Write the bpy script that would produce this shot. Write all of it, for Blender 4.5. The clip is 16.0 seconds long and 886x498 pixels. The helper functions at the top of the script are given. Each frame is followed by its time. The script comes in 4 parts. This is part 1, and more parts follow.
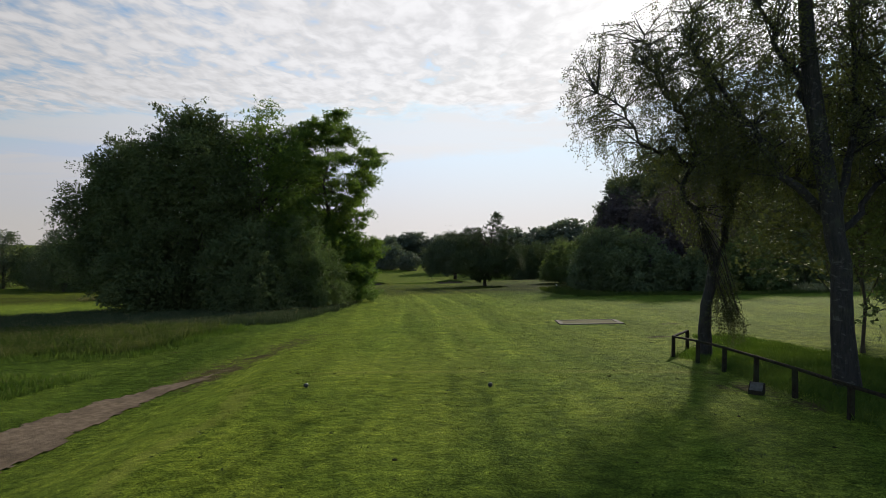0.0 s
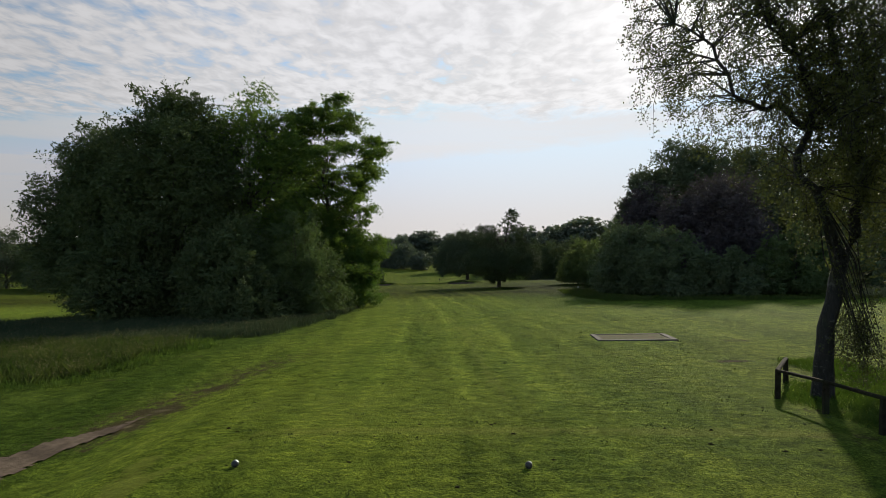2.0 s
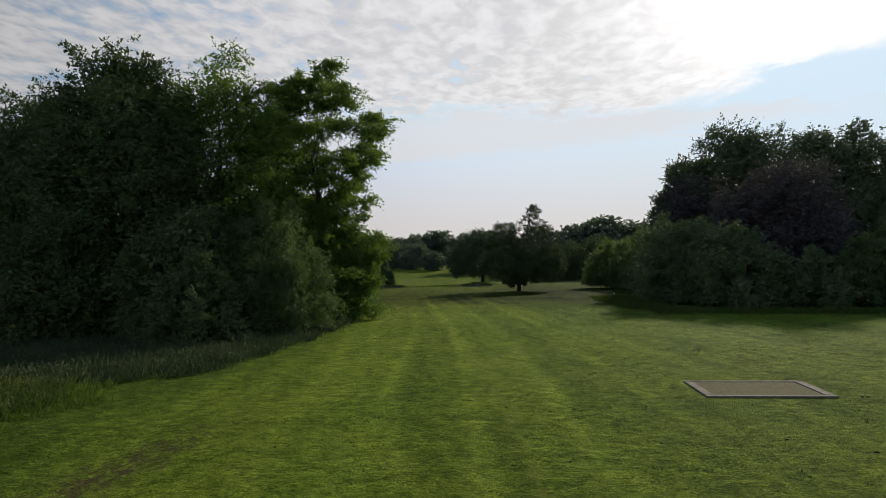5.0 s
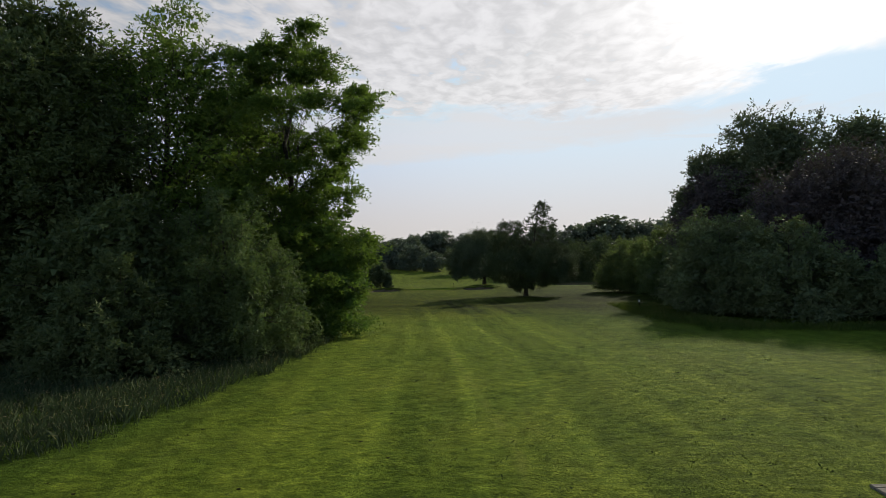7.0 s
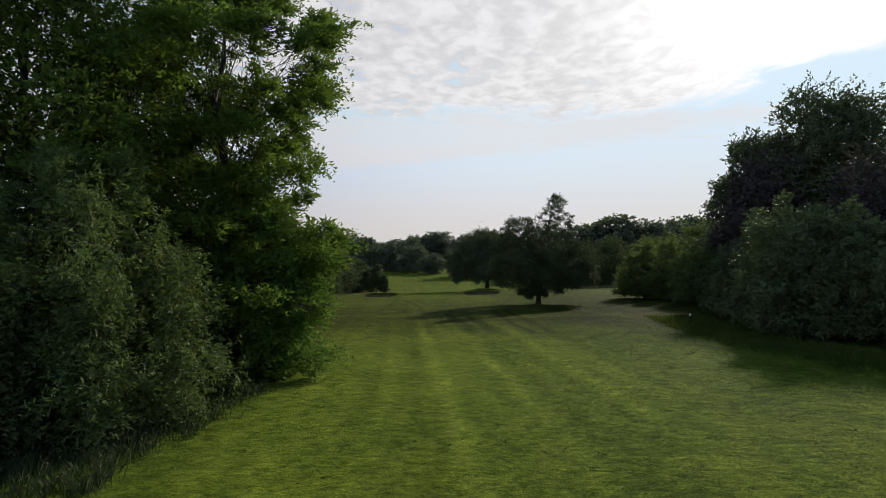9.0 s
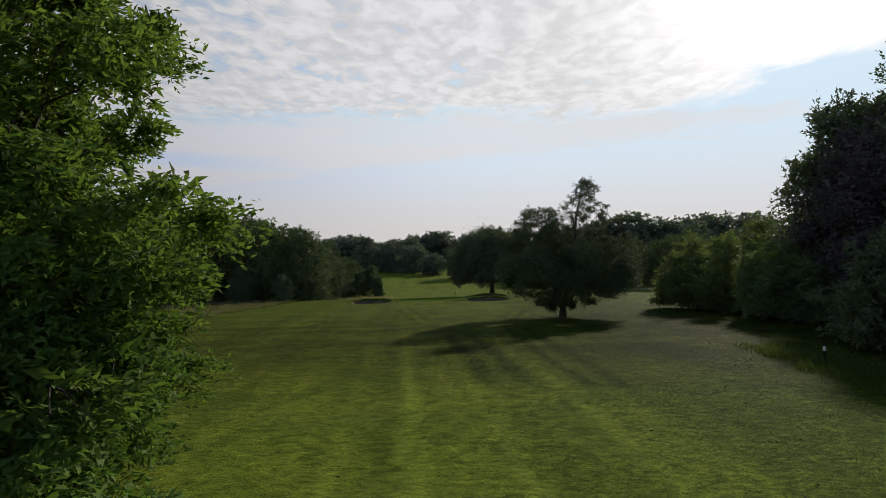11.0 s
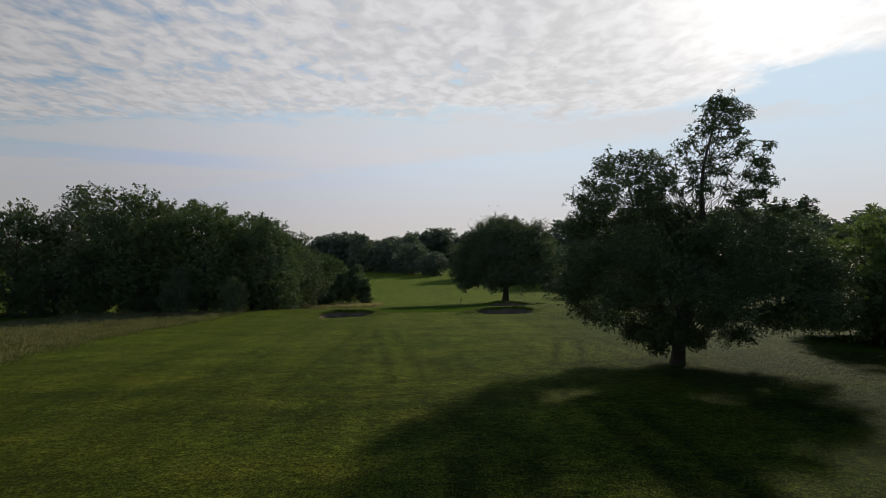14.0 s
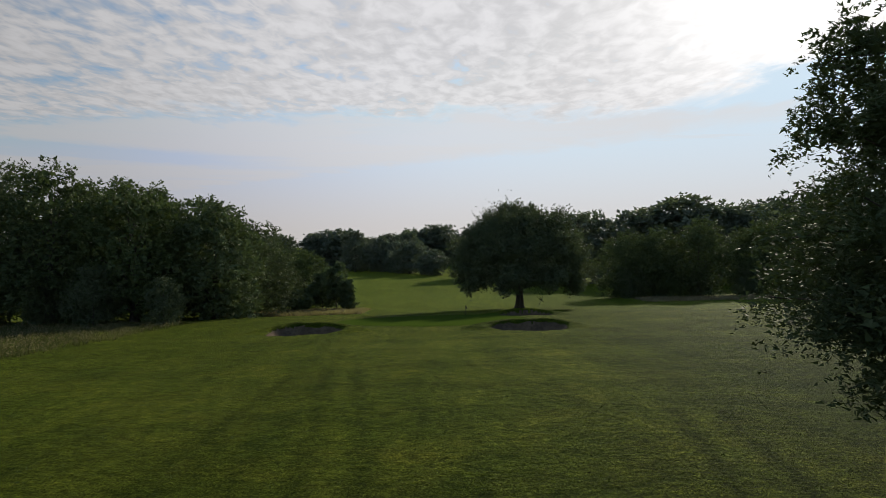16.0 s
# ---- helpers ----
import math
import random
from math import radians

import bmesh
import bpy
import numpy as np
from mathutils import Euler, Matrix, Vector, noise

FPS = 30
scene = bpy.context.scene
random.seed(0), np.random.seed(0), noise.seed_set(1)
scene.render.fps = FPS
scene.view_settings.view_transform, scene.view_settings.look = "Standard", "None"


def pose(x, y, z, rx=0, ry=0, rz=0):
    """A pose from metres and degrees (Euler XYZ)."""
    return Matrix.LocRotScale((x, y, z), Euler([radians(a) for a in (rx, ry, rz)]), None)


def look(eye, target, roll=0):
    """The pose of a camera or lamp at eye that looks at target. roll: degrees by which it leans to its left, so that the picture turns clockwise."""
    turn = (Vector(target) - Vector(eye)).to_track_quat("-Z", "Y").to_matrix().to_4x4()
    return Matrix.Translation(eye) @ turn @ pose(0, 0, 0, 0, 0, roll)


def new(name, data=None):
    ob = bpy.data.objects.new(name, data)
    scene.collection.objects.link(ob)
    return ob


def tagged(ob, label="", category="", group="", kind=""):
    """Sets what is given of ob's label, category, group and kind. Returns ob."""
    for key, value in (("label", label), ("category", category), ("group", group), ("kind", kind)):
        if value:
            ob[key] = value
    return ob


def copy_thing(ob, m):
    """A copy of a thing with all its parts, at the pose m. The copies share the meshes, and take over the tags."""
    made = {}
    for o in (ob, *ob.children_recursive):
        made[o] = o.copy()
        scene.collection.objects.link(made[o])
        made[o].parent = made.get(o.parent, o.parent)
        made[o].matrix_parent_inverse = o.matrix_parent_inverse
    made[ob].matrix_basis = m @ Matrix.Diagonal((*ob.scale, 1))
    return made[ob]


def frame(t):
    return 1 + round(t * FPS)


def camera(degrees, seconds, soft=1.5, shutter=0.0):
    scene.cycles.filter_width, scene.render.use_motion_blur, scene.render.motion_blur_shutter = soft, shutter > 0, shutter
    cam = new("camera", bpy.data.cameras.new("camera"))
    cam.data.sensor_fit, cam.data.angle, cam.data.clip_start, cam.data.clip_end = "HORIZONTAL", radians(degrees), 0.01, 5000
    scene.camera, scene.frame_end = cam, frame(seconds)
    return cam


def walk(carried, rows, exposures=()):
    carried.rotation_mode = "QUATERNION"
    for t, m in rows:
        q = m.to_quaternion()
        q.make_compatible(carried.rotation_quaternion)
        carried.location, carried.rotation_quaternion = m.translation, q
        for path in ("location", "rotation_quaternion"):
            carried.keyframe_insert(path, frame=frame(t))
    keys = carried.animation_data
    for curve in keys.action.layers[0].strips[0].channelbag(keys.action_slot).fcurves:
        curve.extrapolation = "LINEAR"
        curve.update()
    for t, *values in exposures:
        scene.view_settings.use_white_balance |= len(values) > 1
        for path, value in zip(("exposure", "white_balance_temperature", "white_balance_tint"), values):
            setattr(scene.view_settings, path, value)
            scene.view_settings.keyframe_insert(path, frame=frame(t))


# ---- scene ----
cam = camera(75.0, 16.0, 0.8)
SUN_AZ, SUN_EL = 28.5, 24.5
# t, x, y, z, yaw, pitch, roll
ROWS = [
    (0.0, 0.00, 0.00, 0.00, -0.00, -0.04, -0.01),
    (0.5, 0.04, 1.17, -0.01, 0.04, -0.05, -0.00),
    (1.0, 0.04, 2.36, -0.01, 0.13, -0.07, -0.01),
    (1.5, 0.03, 3.58, -0.02, 0.66, -0.09, -0.01),
    (2.0, 0.03, 4.83, -0.02, 1.19, -0.12, -0.01),
    (2.5, 0.01, 6.08, -0.03, 1.26, -0.12, -0.03),
    (3.0, -0.04, 7.37, -0.04, 2.38, -0.14, -0.05),
    (3.5, -0.07, 8.69, -0.03, 2.51, -0.14, -0.06),
    (4.0, -0.06, 10.03, -0.04, 2.54, -0.13, -0.06),
    (6.5, -0.36, 17.39, -0.01, 2.55, -0.09, -0.00),
    (7.0, -0.43, 19.21, -0.02, 2.53, -0.05, 0.02),
    (7.5, -0.50, 21.21, -0.04, 2.51, -0.01, 0.02),
    (8.0, -0.57, 23.42, -0.06, 2.52, 0.03, 0.04),
    (8.5, -0.64, 25.85, -0.08, 2.54, 0.07, 0.04),
    (9.0, -0.71, 28.47, -0.10, 2.57, 0.08, 0.05),
    (9.5, -0.79, 31.26, -0.11, 2.58, 0.13, 0.08),
    (10.0, -0.88, 34.24, -0.12, 2.59, 0.11, 0.06),
    (12.5, -1.66, 51.38, -0.48, 2.75, 0.13, 0.03),
    (13.0, -1.85, 55.16, -0.60, 2.76, 0.13, 0.02),
    (13.5, -2.03, 59.09, -0.74, 2.74, 0.11, 0.01),
    (14.0, -2.20, 63.17, -0.88, 2.79, 0.08, -0.04),
    (14.5, -2.37, 67.38, -1.02, 2.82, 0.08, -0.00),
    (15.0, -2.57, 71.70, -1.20, 2.83, 0.05, -0.02),
    (15.5, -2.78, 76.01, -1.39, 2.79, 0.04, -0.03),
    (16.0, -2.97, 80.34, -1.59, 2.78, 0.02, -0.03),
]
EXPOSURES = [(0.0, 0.22), (4.0, 0.02), (8.0, 0.03), (10.0, 0.1), (12.5, -0.19), (16.0, -0.06)]
walk(cam, [(t, pose(x, y, z, 90 + pitch, roll, yaw)) for t, x, y, z, yaw, pitch, roll in ROWS], EXPOSURES)

# ---------------------------------------------------------------- light
SUN_DIR = Vector((math.sin(radians(SUN_AZ)) * math.cos(radians(SUN_EL)), math.cos(radians(SUN_AZ)) * math.cos(radians(SUN_EL)), math.sin(radians(SUN_EL))))
sun_lamp = bpy.data.lights.new("sun", "SUN")
sun_lamp.energy, sun_lamp.angle, sun_lamp.color = 5.0, radians(2.4), (1.0, 0.9, 0.72)
sun = new("sun", sun_lamp)
sun.matrix_world = look(SUN_DIR * 200, (0, 0, 0))


class Nodes:
    """Short hand for node trees."""

    def __init__(self, tree):
        self.tree = tree
        tree.nodes.clear()

    def add(self, kind, ins=None, **props):
        n = self.tree.nodes.new(kind)
        for k, v in props.items():
            setattr(n, k, v)
        for k, v in (ins or {}).items():
            if isinstance(v, bpy.types.NodeSocket):
                self.tree.links.new(v, n.inputs[k])
            else:
                n.inputs[k].default_value = v
        return n

    def math(self, op, a, b=0.0, clamp=False):
        return self.add("ShaderNodeMath", {0: a, 1: b}, operation=op, use_clamp=clamp).outputs[0]

    def noise(self, vec, scale, detail=4.0, rough=0.55, distort=0.0):
        return self.add("ShaderNodeTexNoise", {"Vector": vec, "Scale": scale, "Detail": detail, "Roughness": rough, "Distortion": distort}).outputs["Fac"]

    def ramp(self, fac, lo, hi, to0=0.0, to1=1.0):
        return self.add("ShaderNodeMapRange", {0: fac, 1: lo, 2: hi, 3: to0, 4: to1}, interpolation_type="SMOOTHSTEP").outputs[0]

    def mix(self, fac, a, b, blend="MIX"):
        n = self.add("ShaderNodeMix", data_type="RGBA", blend_type=blend)
        for i, v in ((0, fac), (6, a), (7, b)):
            if isinstance(v, bpy.types.NodeSocket):
                self.tree.links.new(v, n.inputs[i])
            else:
                n.inputs[i].default_value = (*v, 1) if isinstance(v, tuple) and len(v) == 3 else v
        return n.outputs[2]

    def scaled(self, vec, s):
        return self.add("ShaderNodeVectorMath", {0: vec, 1: s}, operation="MULTIPLY").outputs[0]


def make_world():
    world = bpy.data.worlds.new("sky")
    scene.world = world
    world.use_nodes = True
    n = Nodes(world.node_tree)
    way = n.add("ShaderNodeTexCoord").outputs["Generated"]
    xyz = n.add("ShaderNodeSeparateXYZ", {0: way})
    up = n.math("MAXIMUM", xyz.outputs[2], 0.0)
    sky = n.add("ShaderNodeTexSky", sky_type="NISHITA", sun_disc=False, sun_elevation=radians(SUN_EL), sun_rotation=radians(SUN_AZ), air_density=1.0, dust_density=0.25, ozone_density=1.5).outputs[0]
    aside = n.add("ShaderNodeVectorMath", {0: way, 1: tuple(SUN_DIR)}, operation="DOT_PRODUCT").outputs["Value"]
    most = n.mix(n.ramp(aside, 0.55, 0.96), n.mix(n.ramp(aside, -0.3, 0.4), (0.46, 0.49, 0.53), (0.46, 0.6, 0.86)), (0.62, 0.76, 0.88))
    high = n.ramp(up, 0.42, 0.85, 1.0, 0.66)
    most = n.mix(1.0, most, n.add("ShaderNodeCombineColor", {0: high, 1: high, 2: high}).outputs[0], "MULTIPLY")
    blue = n.mix(1.0, n.mix(1.0, sky, (0.132, 0.135, 0.131), "MULTIPLY"), most, "DARKEN")
    # a flat layer of small clouds seen in perspective: it ends along a slanting edge towards the sun, over a smoother low sheet
    depth = n.math("MAXIMUM", up, 0.03)
    fx = n.math("DIVIDE", xyz.outputs[0], depth)
    fy = n.math("DIVIDE", xyz.outputs[1], depth)
    flat = n.add("ShaderNodeCombineXYZ", {0: fx, 1: fy}).outputs[0]
    large = n.noise(flat, 0.7, 3.0, 0.5, 0.4)
    puffs = n.noise(n.scaled(flat, (1.0, 0.66, 1.0)), 8.5, 3.0, 0.55, 0.35)
    rolls = n.noise(n.scaled(flat, (1.0, 0.66, 1.0)), 2.6, 4.0, 0.6, 0.5)
    wisps = n.noise(n.scaled(flat, (0.35, 1.0, 1.0)), 1.1, 5.0, 0.6, 0.6)
    ragged = n.math("ADD", n.math("MULTIPLY", n.math("SUBTRACT", rolls, 0.5), 1.5), n.math("MULTIPLY", n.math("SUBTRACT", large, 0.5), 1.1))
    slant = n.math("MULTIPLY", n.math("SUBTRACT", n.math("ADD", fy, n.math("MULTIPLY", fx, 1.78)), 6.45), 0.49)
    front = n.math("SUBTRACT", fy, 4.25)
    behind = n.math("SUBTRACT", 1.2, fy)
    deck = n.ramp(n.math("ADD", n.math("MAXIMUM", n.math("MAXIMUM", slant, front), behind), ragged), -0.25, 0.3, 1.0, 0.0)
    # blue shows between the puffs where the layer thins, more so away from the sun
    torn = n.math("ADD", n.math("MULTIPLY", puffs, 0.42), n.math("ADD", n.math("MULTIPLY", rolls, 0.36), n.math("MULTIPLY", large, 0.36)))
    thick = n.math("ADD", torn, n.ramp(fx, -1.6, 0.9, -0.01, 0.08))
    small = n.math("MULTIPLY", n.ramp(thick, 0.39, 0.57, 0.1, 1.0), deck)
    low_end = n.math("ADD", n.math("ADD", fy, n.math("MULTIPLY", ragged, 0.9)), n.math("MULTIPLY", fx, 0.75))
    sheet_ = n.math("MULTIPLY", n.ramp(low_end, 5.6, 7.2, 0.86, 0.0), n.ramp(wisps, 0.36, 0.52, 0.82, 1.0))
    streak_gap = n.math("MULTIPLY", n.ramp(n.math("ABSOLUTE", n.math("ADD", n.math("SUBTRACT", n.math("ADD", fy, n.math("MULTIPLY", fx, -0.62)), 8.15), n.math("MULTIPLY", ragged, 0.6))), 0.25, 0.9, 0.85, 0.0), n.ramp(fx, -4.5, -1.6, 1.0, 0.0))
    sheet_ = n.math("MULTIPLY", n.math("MULTIPLY", sheet_, n.ramp(n.math("ADD", fy, ragged), 3.9, 4.6)), n.math("SUBTRACT", 1.0, streak_gap))
    flecks = n.math("MULTIPLY", n.ramp(wisps, 0.53, 0.66), n.math("MULTIPLY", n.ramp(fy, 4.4, 5.2), n.ramp(fy, 6.5, 9.0, 0.55, 0.0)))
    cover = n.math("MAXIMUM", small, n.math("MAXIMUM", sheet_, flecks))
    haze = n.ramp(up, 0.0, 0.25, 0.97, 0.0)
    veil = n.math("MAXIMUM", n.math("MULTIPLY", cover, 0.94), haze)
    shade = n.math("ADD", n.math("MULTIPLY", puffs, 0.65), n.math("MULTIPLY", rolls, 0.35))
    tone = n.math("ADD", 1.0, n.math("MULTIPLY", small, n.ramp(shade, 0.36, 0.64, -0.16, 0.1)))
    white = n.mix(1.0, (0.70, 0.685, 0.69), n.add("ShaderNodeCombineColor", {0: tone, 1: tone, 2: tone}).outputs[0], "MULTIPLY")
    low = n.mix(n.ramp(up, 0.02, 0.2), (0.66, 0.62, 0.6), white)
    seen = n.mix(veil, blue, low)
    # the sky dims away from the sun; opposite it, added brightness fills the shade
    dim_fill = n.math("ADD", n.ramp(aside, 0.36, 0.9, 0.68, 1.05), n.ramp(aside, -0.6, 0.3, 0.85, 0.0))
    seen = n.mix(1.0, seen, n.add("ShaderNodeCombineColor", {0: dim_fill, 1: dim_fill, 2: dim_fill}).outputs[0], "MULTIPLY")
    # thin cloud lit through round the sun
    near = n.math("MAXIMUM", aside, 0.0)
    glow = n.math("ADD", n.math("MULTIPLY", n.math("POWER", near, 14.0), 0.14), n.math("MULTIPLY", n.math("POWER", near, 70.0), 0.6))
    glow = n.math("MULTIPLY", glow, n.math("ADD", n.math("MULTIPLY", small, 0.93), 0.07))
    lit = n.mix(1.0, seen, n.mix(1.0, (1.0, 0.97, 0.92), n.add("ShaderNodeCombineColor", {0: glow, 1: glow, 2: glow}).outputs[0], "MULTIPLY"), "ADD")
    back = n.add("ShaderNodeBackground", {"Color": lit, "Strength": 1.0})
    out = n.add("ShaderNodeOutputWorld")
    n.tree.links.new(back.outputs[0], out.inputs[0])


make_world()


# ---------------------------------------------------------------- materials
def material(name):
    m = bpy.data.materials.new(name)
    m.use_nodes = True
    return m, Nodes(m.node_tree)


def finish(n, shader):
    out = n.add("ShaderNodeOutputMaterial")
    n.tree.links.new(shader, out.inputs[0])


def leaf_material(name, dark, light, through_it=0.35, gloss=0.62, shine=0.045):
    """A leaf: its face, the light that comes through it, and some gloss; each leaf differs a little."""
    m, n = material(name)
    rnd = n.add("ShaderNodeNewGeometry").outputs["Random Per Island"]
    place = n.add("ShaderNodeTexCoord").outputs["Object"]
    patch = n.ramp(n.noise(place, 0.55, 3.0), 0.35, 0.65)
    fac = n.math("ADD", n.math("MULTIPLY", rnd, 0.4), n.math("MULTIPLY", patch, 0.6), True)
    col = n.mix(fac, dark, light)
    face = n.add("ShaderNodeBsdfPrincipled", {"Base Color": col, "Roughness": gloss, "Specular IOR Level": shine})
    warm = n.mix(1.0, col, (1.1, 1.28, 0.62), "MULTIPLY")
    back = n.add("ShaderNodeBsdfTranslucent", {"Color": warm})
    finish(n, n.add("ShaderNodeMixShader", {0: through_it, 1: face.outputs[0], 2: back.outputs[0]}).outputs[0])
    return m


def bark_material(name, dark, light, pale=None):
    m, n = material(name)
    place = n.add("ShaderNodeTexCoord").outputs["Object"]
    grain = n.noise(n.scaled(place, (9.0, 9.0, 1.6)), 2.0, 6.0, 0.65, 0.5)
    col = n.mix(n.ramp(grain, 0.35, 0.65), dark, light)
    moss = n.ramp(n.noise(place, 1.3, 4.0), 0.52, 0.7)
    col = n.mix(n.math("MULTIPLY", moss, 0.35), col, (0.06, 0.075, 0.03))
    if pale:
        bands = n.noise(n.scaled(place, (2.2, 2.2, 3.6)), 2.0, 6.0, 0.7, 0.6)
        col = n.mix(n.ramp(bands, 0.56, 0.62, 0.0, 0.55), col, pale)
        col = n.mix(n.ramp(n.noise(n.scaled(place, (7.0, 7.0, 1.2)), 1.6, 4.0, 0.6), 0.56, 0.62, 0.0, 0.85), col, (0.006, 0.006, 0.006))
    bump = n.add("ShaderNodeBump", {"Height": grain, "Strength": 1.0, "Distance": 0.07})
    finish(n, n.add("ShaderNodeBsdfPrincipled", {"Base Color": col, "Roughness": 0.9, "Normal": bump.outputs[0]}).outputs[0])
    return m


def turf_material():
    """Mown grass with mower stripes, worn and dry patches, and soil where the sheet is marked bare."""
    m, n = material("turf")
    place = n.add("ShaderNodeTexCoord").outputs["Object"]
    fine = n.noise(n.scaled(place, (0.9, 1.1, 1.0)), 26.0, 4.0, 0.85)
    tuft = n.noise(n.scaled(place, (0.7, 1.15, 1.0)), 8.0, 5.0, 0.75, 0.3)
    mid = n.noise(place, 2.4, 5.0, 0.65)
    broad = n.noise(place, 0.22, 4.0, 0.55)
    flow = n.noise(n.scaled(place, (1.6, 0.35, 1.0)), 1.1, 4.0, 0.6)
    grain = n.noise(place, 60.0, 2.0, 0.8)
    rows = n.noise(n.scaled(place, (0.9, 1.5, 1.0)), 3.2, 3.0, 0.6, 0.4)
    green = n.mix(n.ramp(mid, 0.3, 0.7), (0.078, 0.112, 0.011), (0.131, 0.178, 0.0185))
    green = n.mix(n.ramp(rows, 0.36, 0.62), n.mix(1.0, green, (0.74, 0.78, 0.8), "MULTIPLY"), n.mix(1.0, green, (1.2, 1.16, 1.1), "MULTIPLY"))
    green = n.mix(n.ramp(tuft, 0.4, 0.6), n.mix(1.0, green, (0.76, 0.78, 0.8), "MULTIPLY"), n.mix(1.0, green, (1.14, 1.12, 1.1), "MULTIPLY"))
    green = n.mix(n.ramp(fine, 0.42, 0.57), n.mix(1.0, green, (0.48, 0.52, 0.56), "MULTIPLY"), n.mix(1.0, green, (1.32, 1.29, 1.22), "MULTIPLY"))
    green = n.mix(n.ramp(grain, 0.43, 0.56), n.mix(1.0, green, (0.42, 0.46, 0.5), "MULTIPLY"), n.mix(1.0, green, (1.55, 1.52, 1.45), "MULTIPLY"))
    green = n.mix(n.math("MULTIPLY", n.ramp(broad, 0.42, 0.68), 0.16), green, (0.12, 0.145, 0.022))
    green = n.mix(n.math("MULTIPLY", n.ramp(flow, 0.52, 0.72), 0.14), green, (0.14, 0.155, 0.032))
    crumb = n.ramp(n.noise(n.scaled(place, (1.0, 0.8, 1.0)), 5.5, 5.0, 0.75), 0.66, 0.71)
    green = n.mix(n.math("MULTIPLY", crumb, 0.8), green, (0.028, 0.03, 0.01))
    stripe = n.add("ShaderNodeAttribute", attribute_name="stripe").outputs["Fac"]
    green = n.mix(stripe, n.mix(1.0, green, (0.46, 0.5, 0.54), "MULTIPLY"), n.mix(1.0, green, (1.36, 1.3, 1.4), "MULTIPLY"))
    dry = n.add("ShaderNodeAttribute", attribute_name="dry").outputs["Fac"]
    aside = n.add("ShaderNodeSeparateXYZ", {0: place})
    along_y = aside.outputs[1]
    # where the turf coloured for dimmer light replaces the green
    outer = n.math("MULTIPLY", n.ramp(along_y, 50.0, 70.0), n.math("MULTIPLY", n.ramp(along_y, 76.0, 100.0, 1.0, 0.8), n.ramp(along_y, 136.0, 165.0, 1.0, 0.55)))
    # rougher turf on the left, darkened and blued for the clump's shade too
    left_shade = n.math("MULTIPLY", n.ramp(n.math("ADD", aside.outputs[0], n.math("MULTIPLY", mid, 1.5)), -7.6, -4.6, 1.0, 0.0), n.ramp(aside.outputs[1], 40.0, 52.0, 1.0, 0.0))
    green = n.mix(left_shade, green, n.mix(1.0, green, (0.5, 0.57, 0.64), "MULTIPLY"))
    # browner mottled turf, darkened overall to imitate weaker sunlight past 50 m
    dimmed_turf = n.mix(n.math("MULTIPLY", n.ramp(n.noise(n.scaled(place, (0.5, 1.0, 1.0)), 0.7, 5.0, 0.65), 0.48, 0.66), 0.55), n.mix(1.0, green, (0.45, 0.42, 0.44), "MULTIPLY"), n.mix(1.0, green, (0.69, 0.52, 0.53), "MULTIPLY"))
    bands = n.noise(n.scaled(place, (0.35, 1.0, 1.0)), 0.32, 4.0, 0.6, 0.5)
    dimmed_turf = n.mix(n.ramp(bands, 0.38, 0.62), n.mix(1.0, dimmed_turf, (0.72, 0.76, 0.78), "MULTIPLY"), n.mix(1.0, dimmed_turf, (1.18, 1.18, 1.1), "MULTIPLY"))
    dimmed_turf = n.mix(n.ramp(aside.outputs[0], -13.0, -3.0, 0.25, 0.0), dimmed_turf, (0.024, 0.026, 0.006))
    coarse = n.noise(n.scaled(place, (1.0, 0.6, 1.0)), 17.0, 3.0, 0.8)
    dimmed_turf = n.mix(n.ramp(coarse, 0.42, 0.58), n.mix(1.0, dimmed_turf, (0.55, 0.55, 0.6), "MULTIPLY"), n.mix(1.0, dimmed_turf, (1.4, 1.4, 1.3), "MULTIPLY"))
    green = n.mix(outer, green, dimmed_turf)
    # duller olive turf beside the copse, its colour also darkened for copse shade
    dull_shade = n.math("MULTIPLY", n.ramp(n.math("ADD", aside.outputs[0], n.math("MULTIPLY", mid, 3.0)), 2.5, 9.5), n.math("MULTIPLY", n.ramp(along_y, 36.0, 60.0), n.ramp(along_y, 100.0, 130.0, 1.0, 0.4)))
    green = n.mix(dull_shade, green, n.mix(1.0, green, (0.52, 0.62, 0.46), "MULTIPLY"))
    worn_patch = n.noise(n.scaled(place, (1.0, 0.55, 1.0)), 0.42, 5.0, 0.62, 0.6)
    green = n.mix(n.ramp(worn_patch, 0.36, 0.64), n.mix(1.0, green, (0.84, 0.9, 0.9), "MULTIPLY"), n.mix(1.0, green, (1.16, 1.12, 1.12), "MULTIPLY"))
    tips = n.mix(1.0, green, (6.2, 6.0, 9.0), "MULTIPLY")
    ragged = n.ramp(n.math("ADD", dry, n.math("MULTIPLY", n.math("SUBTRACT", mid, 0.5), 1.1)), 0.35, 0.75)
    green = n.mix(n.math("MULTIPLY", ragged, 0.6), green, (0.15, 0.158, 0.03))
    bare = n.add("ShaderNodeAttribute", attribute_name="bare").outputs["Fac"]
    soil = n.mix(n.ramp(fine, 0.35, 0.65), (0.03, 0.027, 0.012), (0.095, 0.077, 0.038))
    soil = n.mix(n.ramp(bare, 0.85, 1.25), soil, n.mix(mid, (0.13, 0.105, 0.062), (0.24, 0.195, 0.125)))
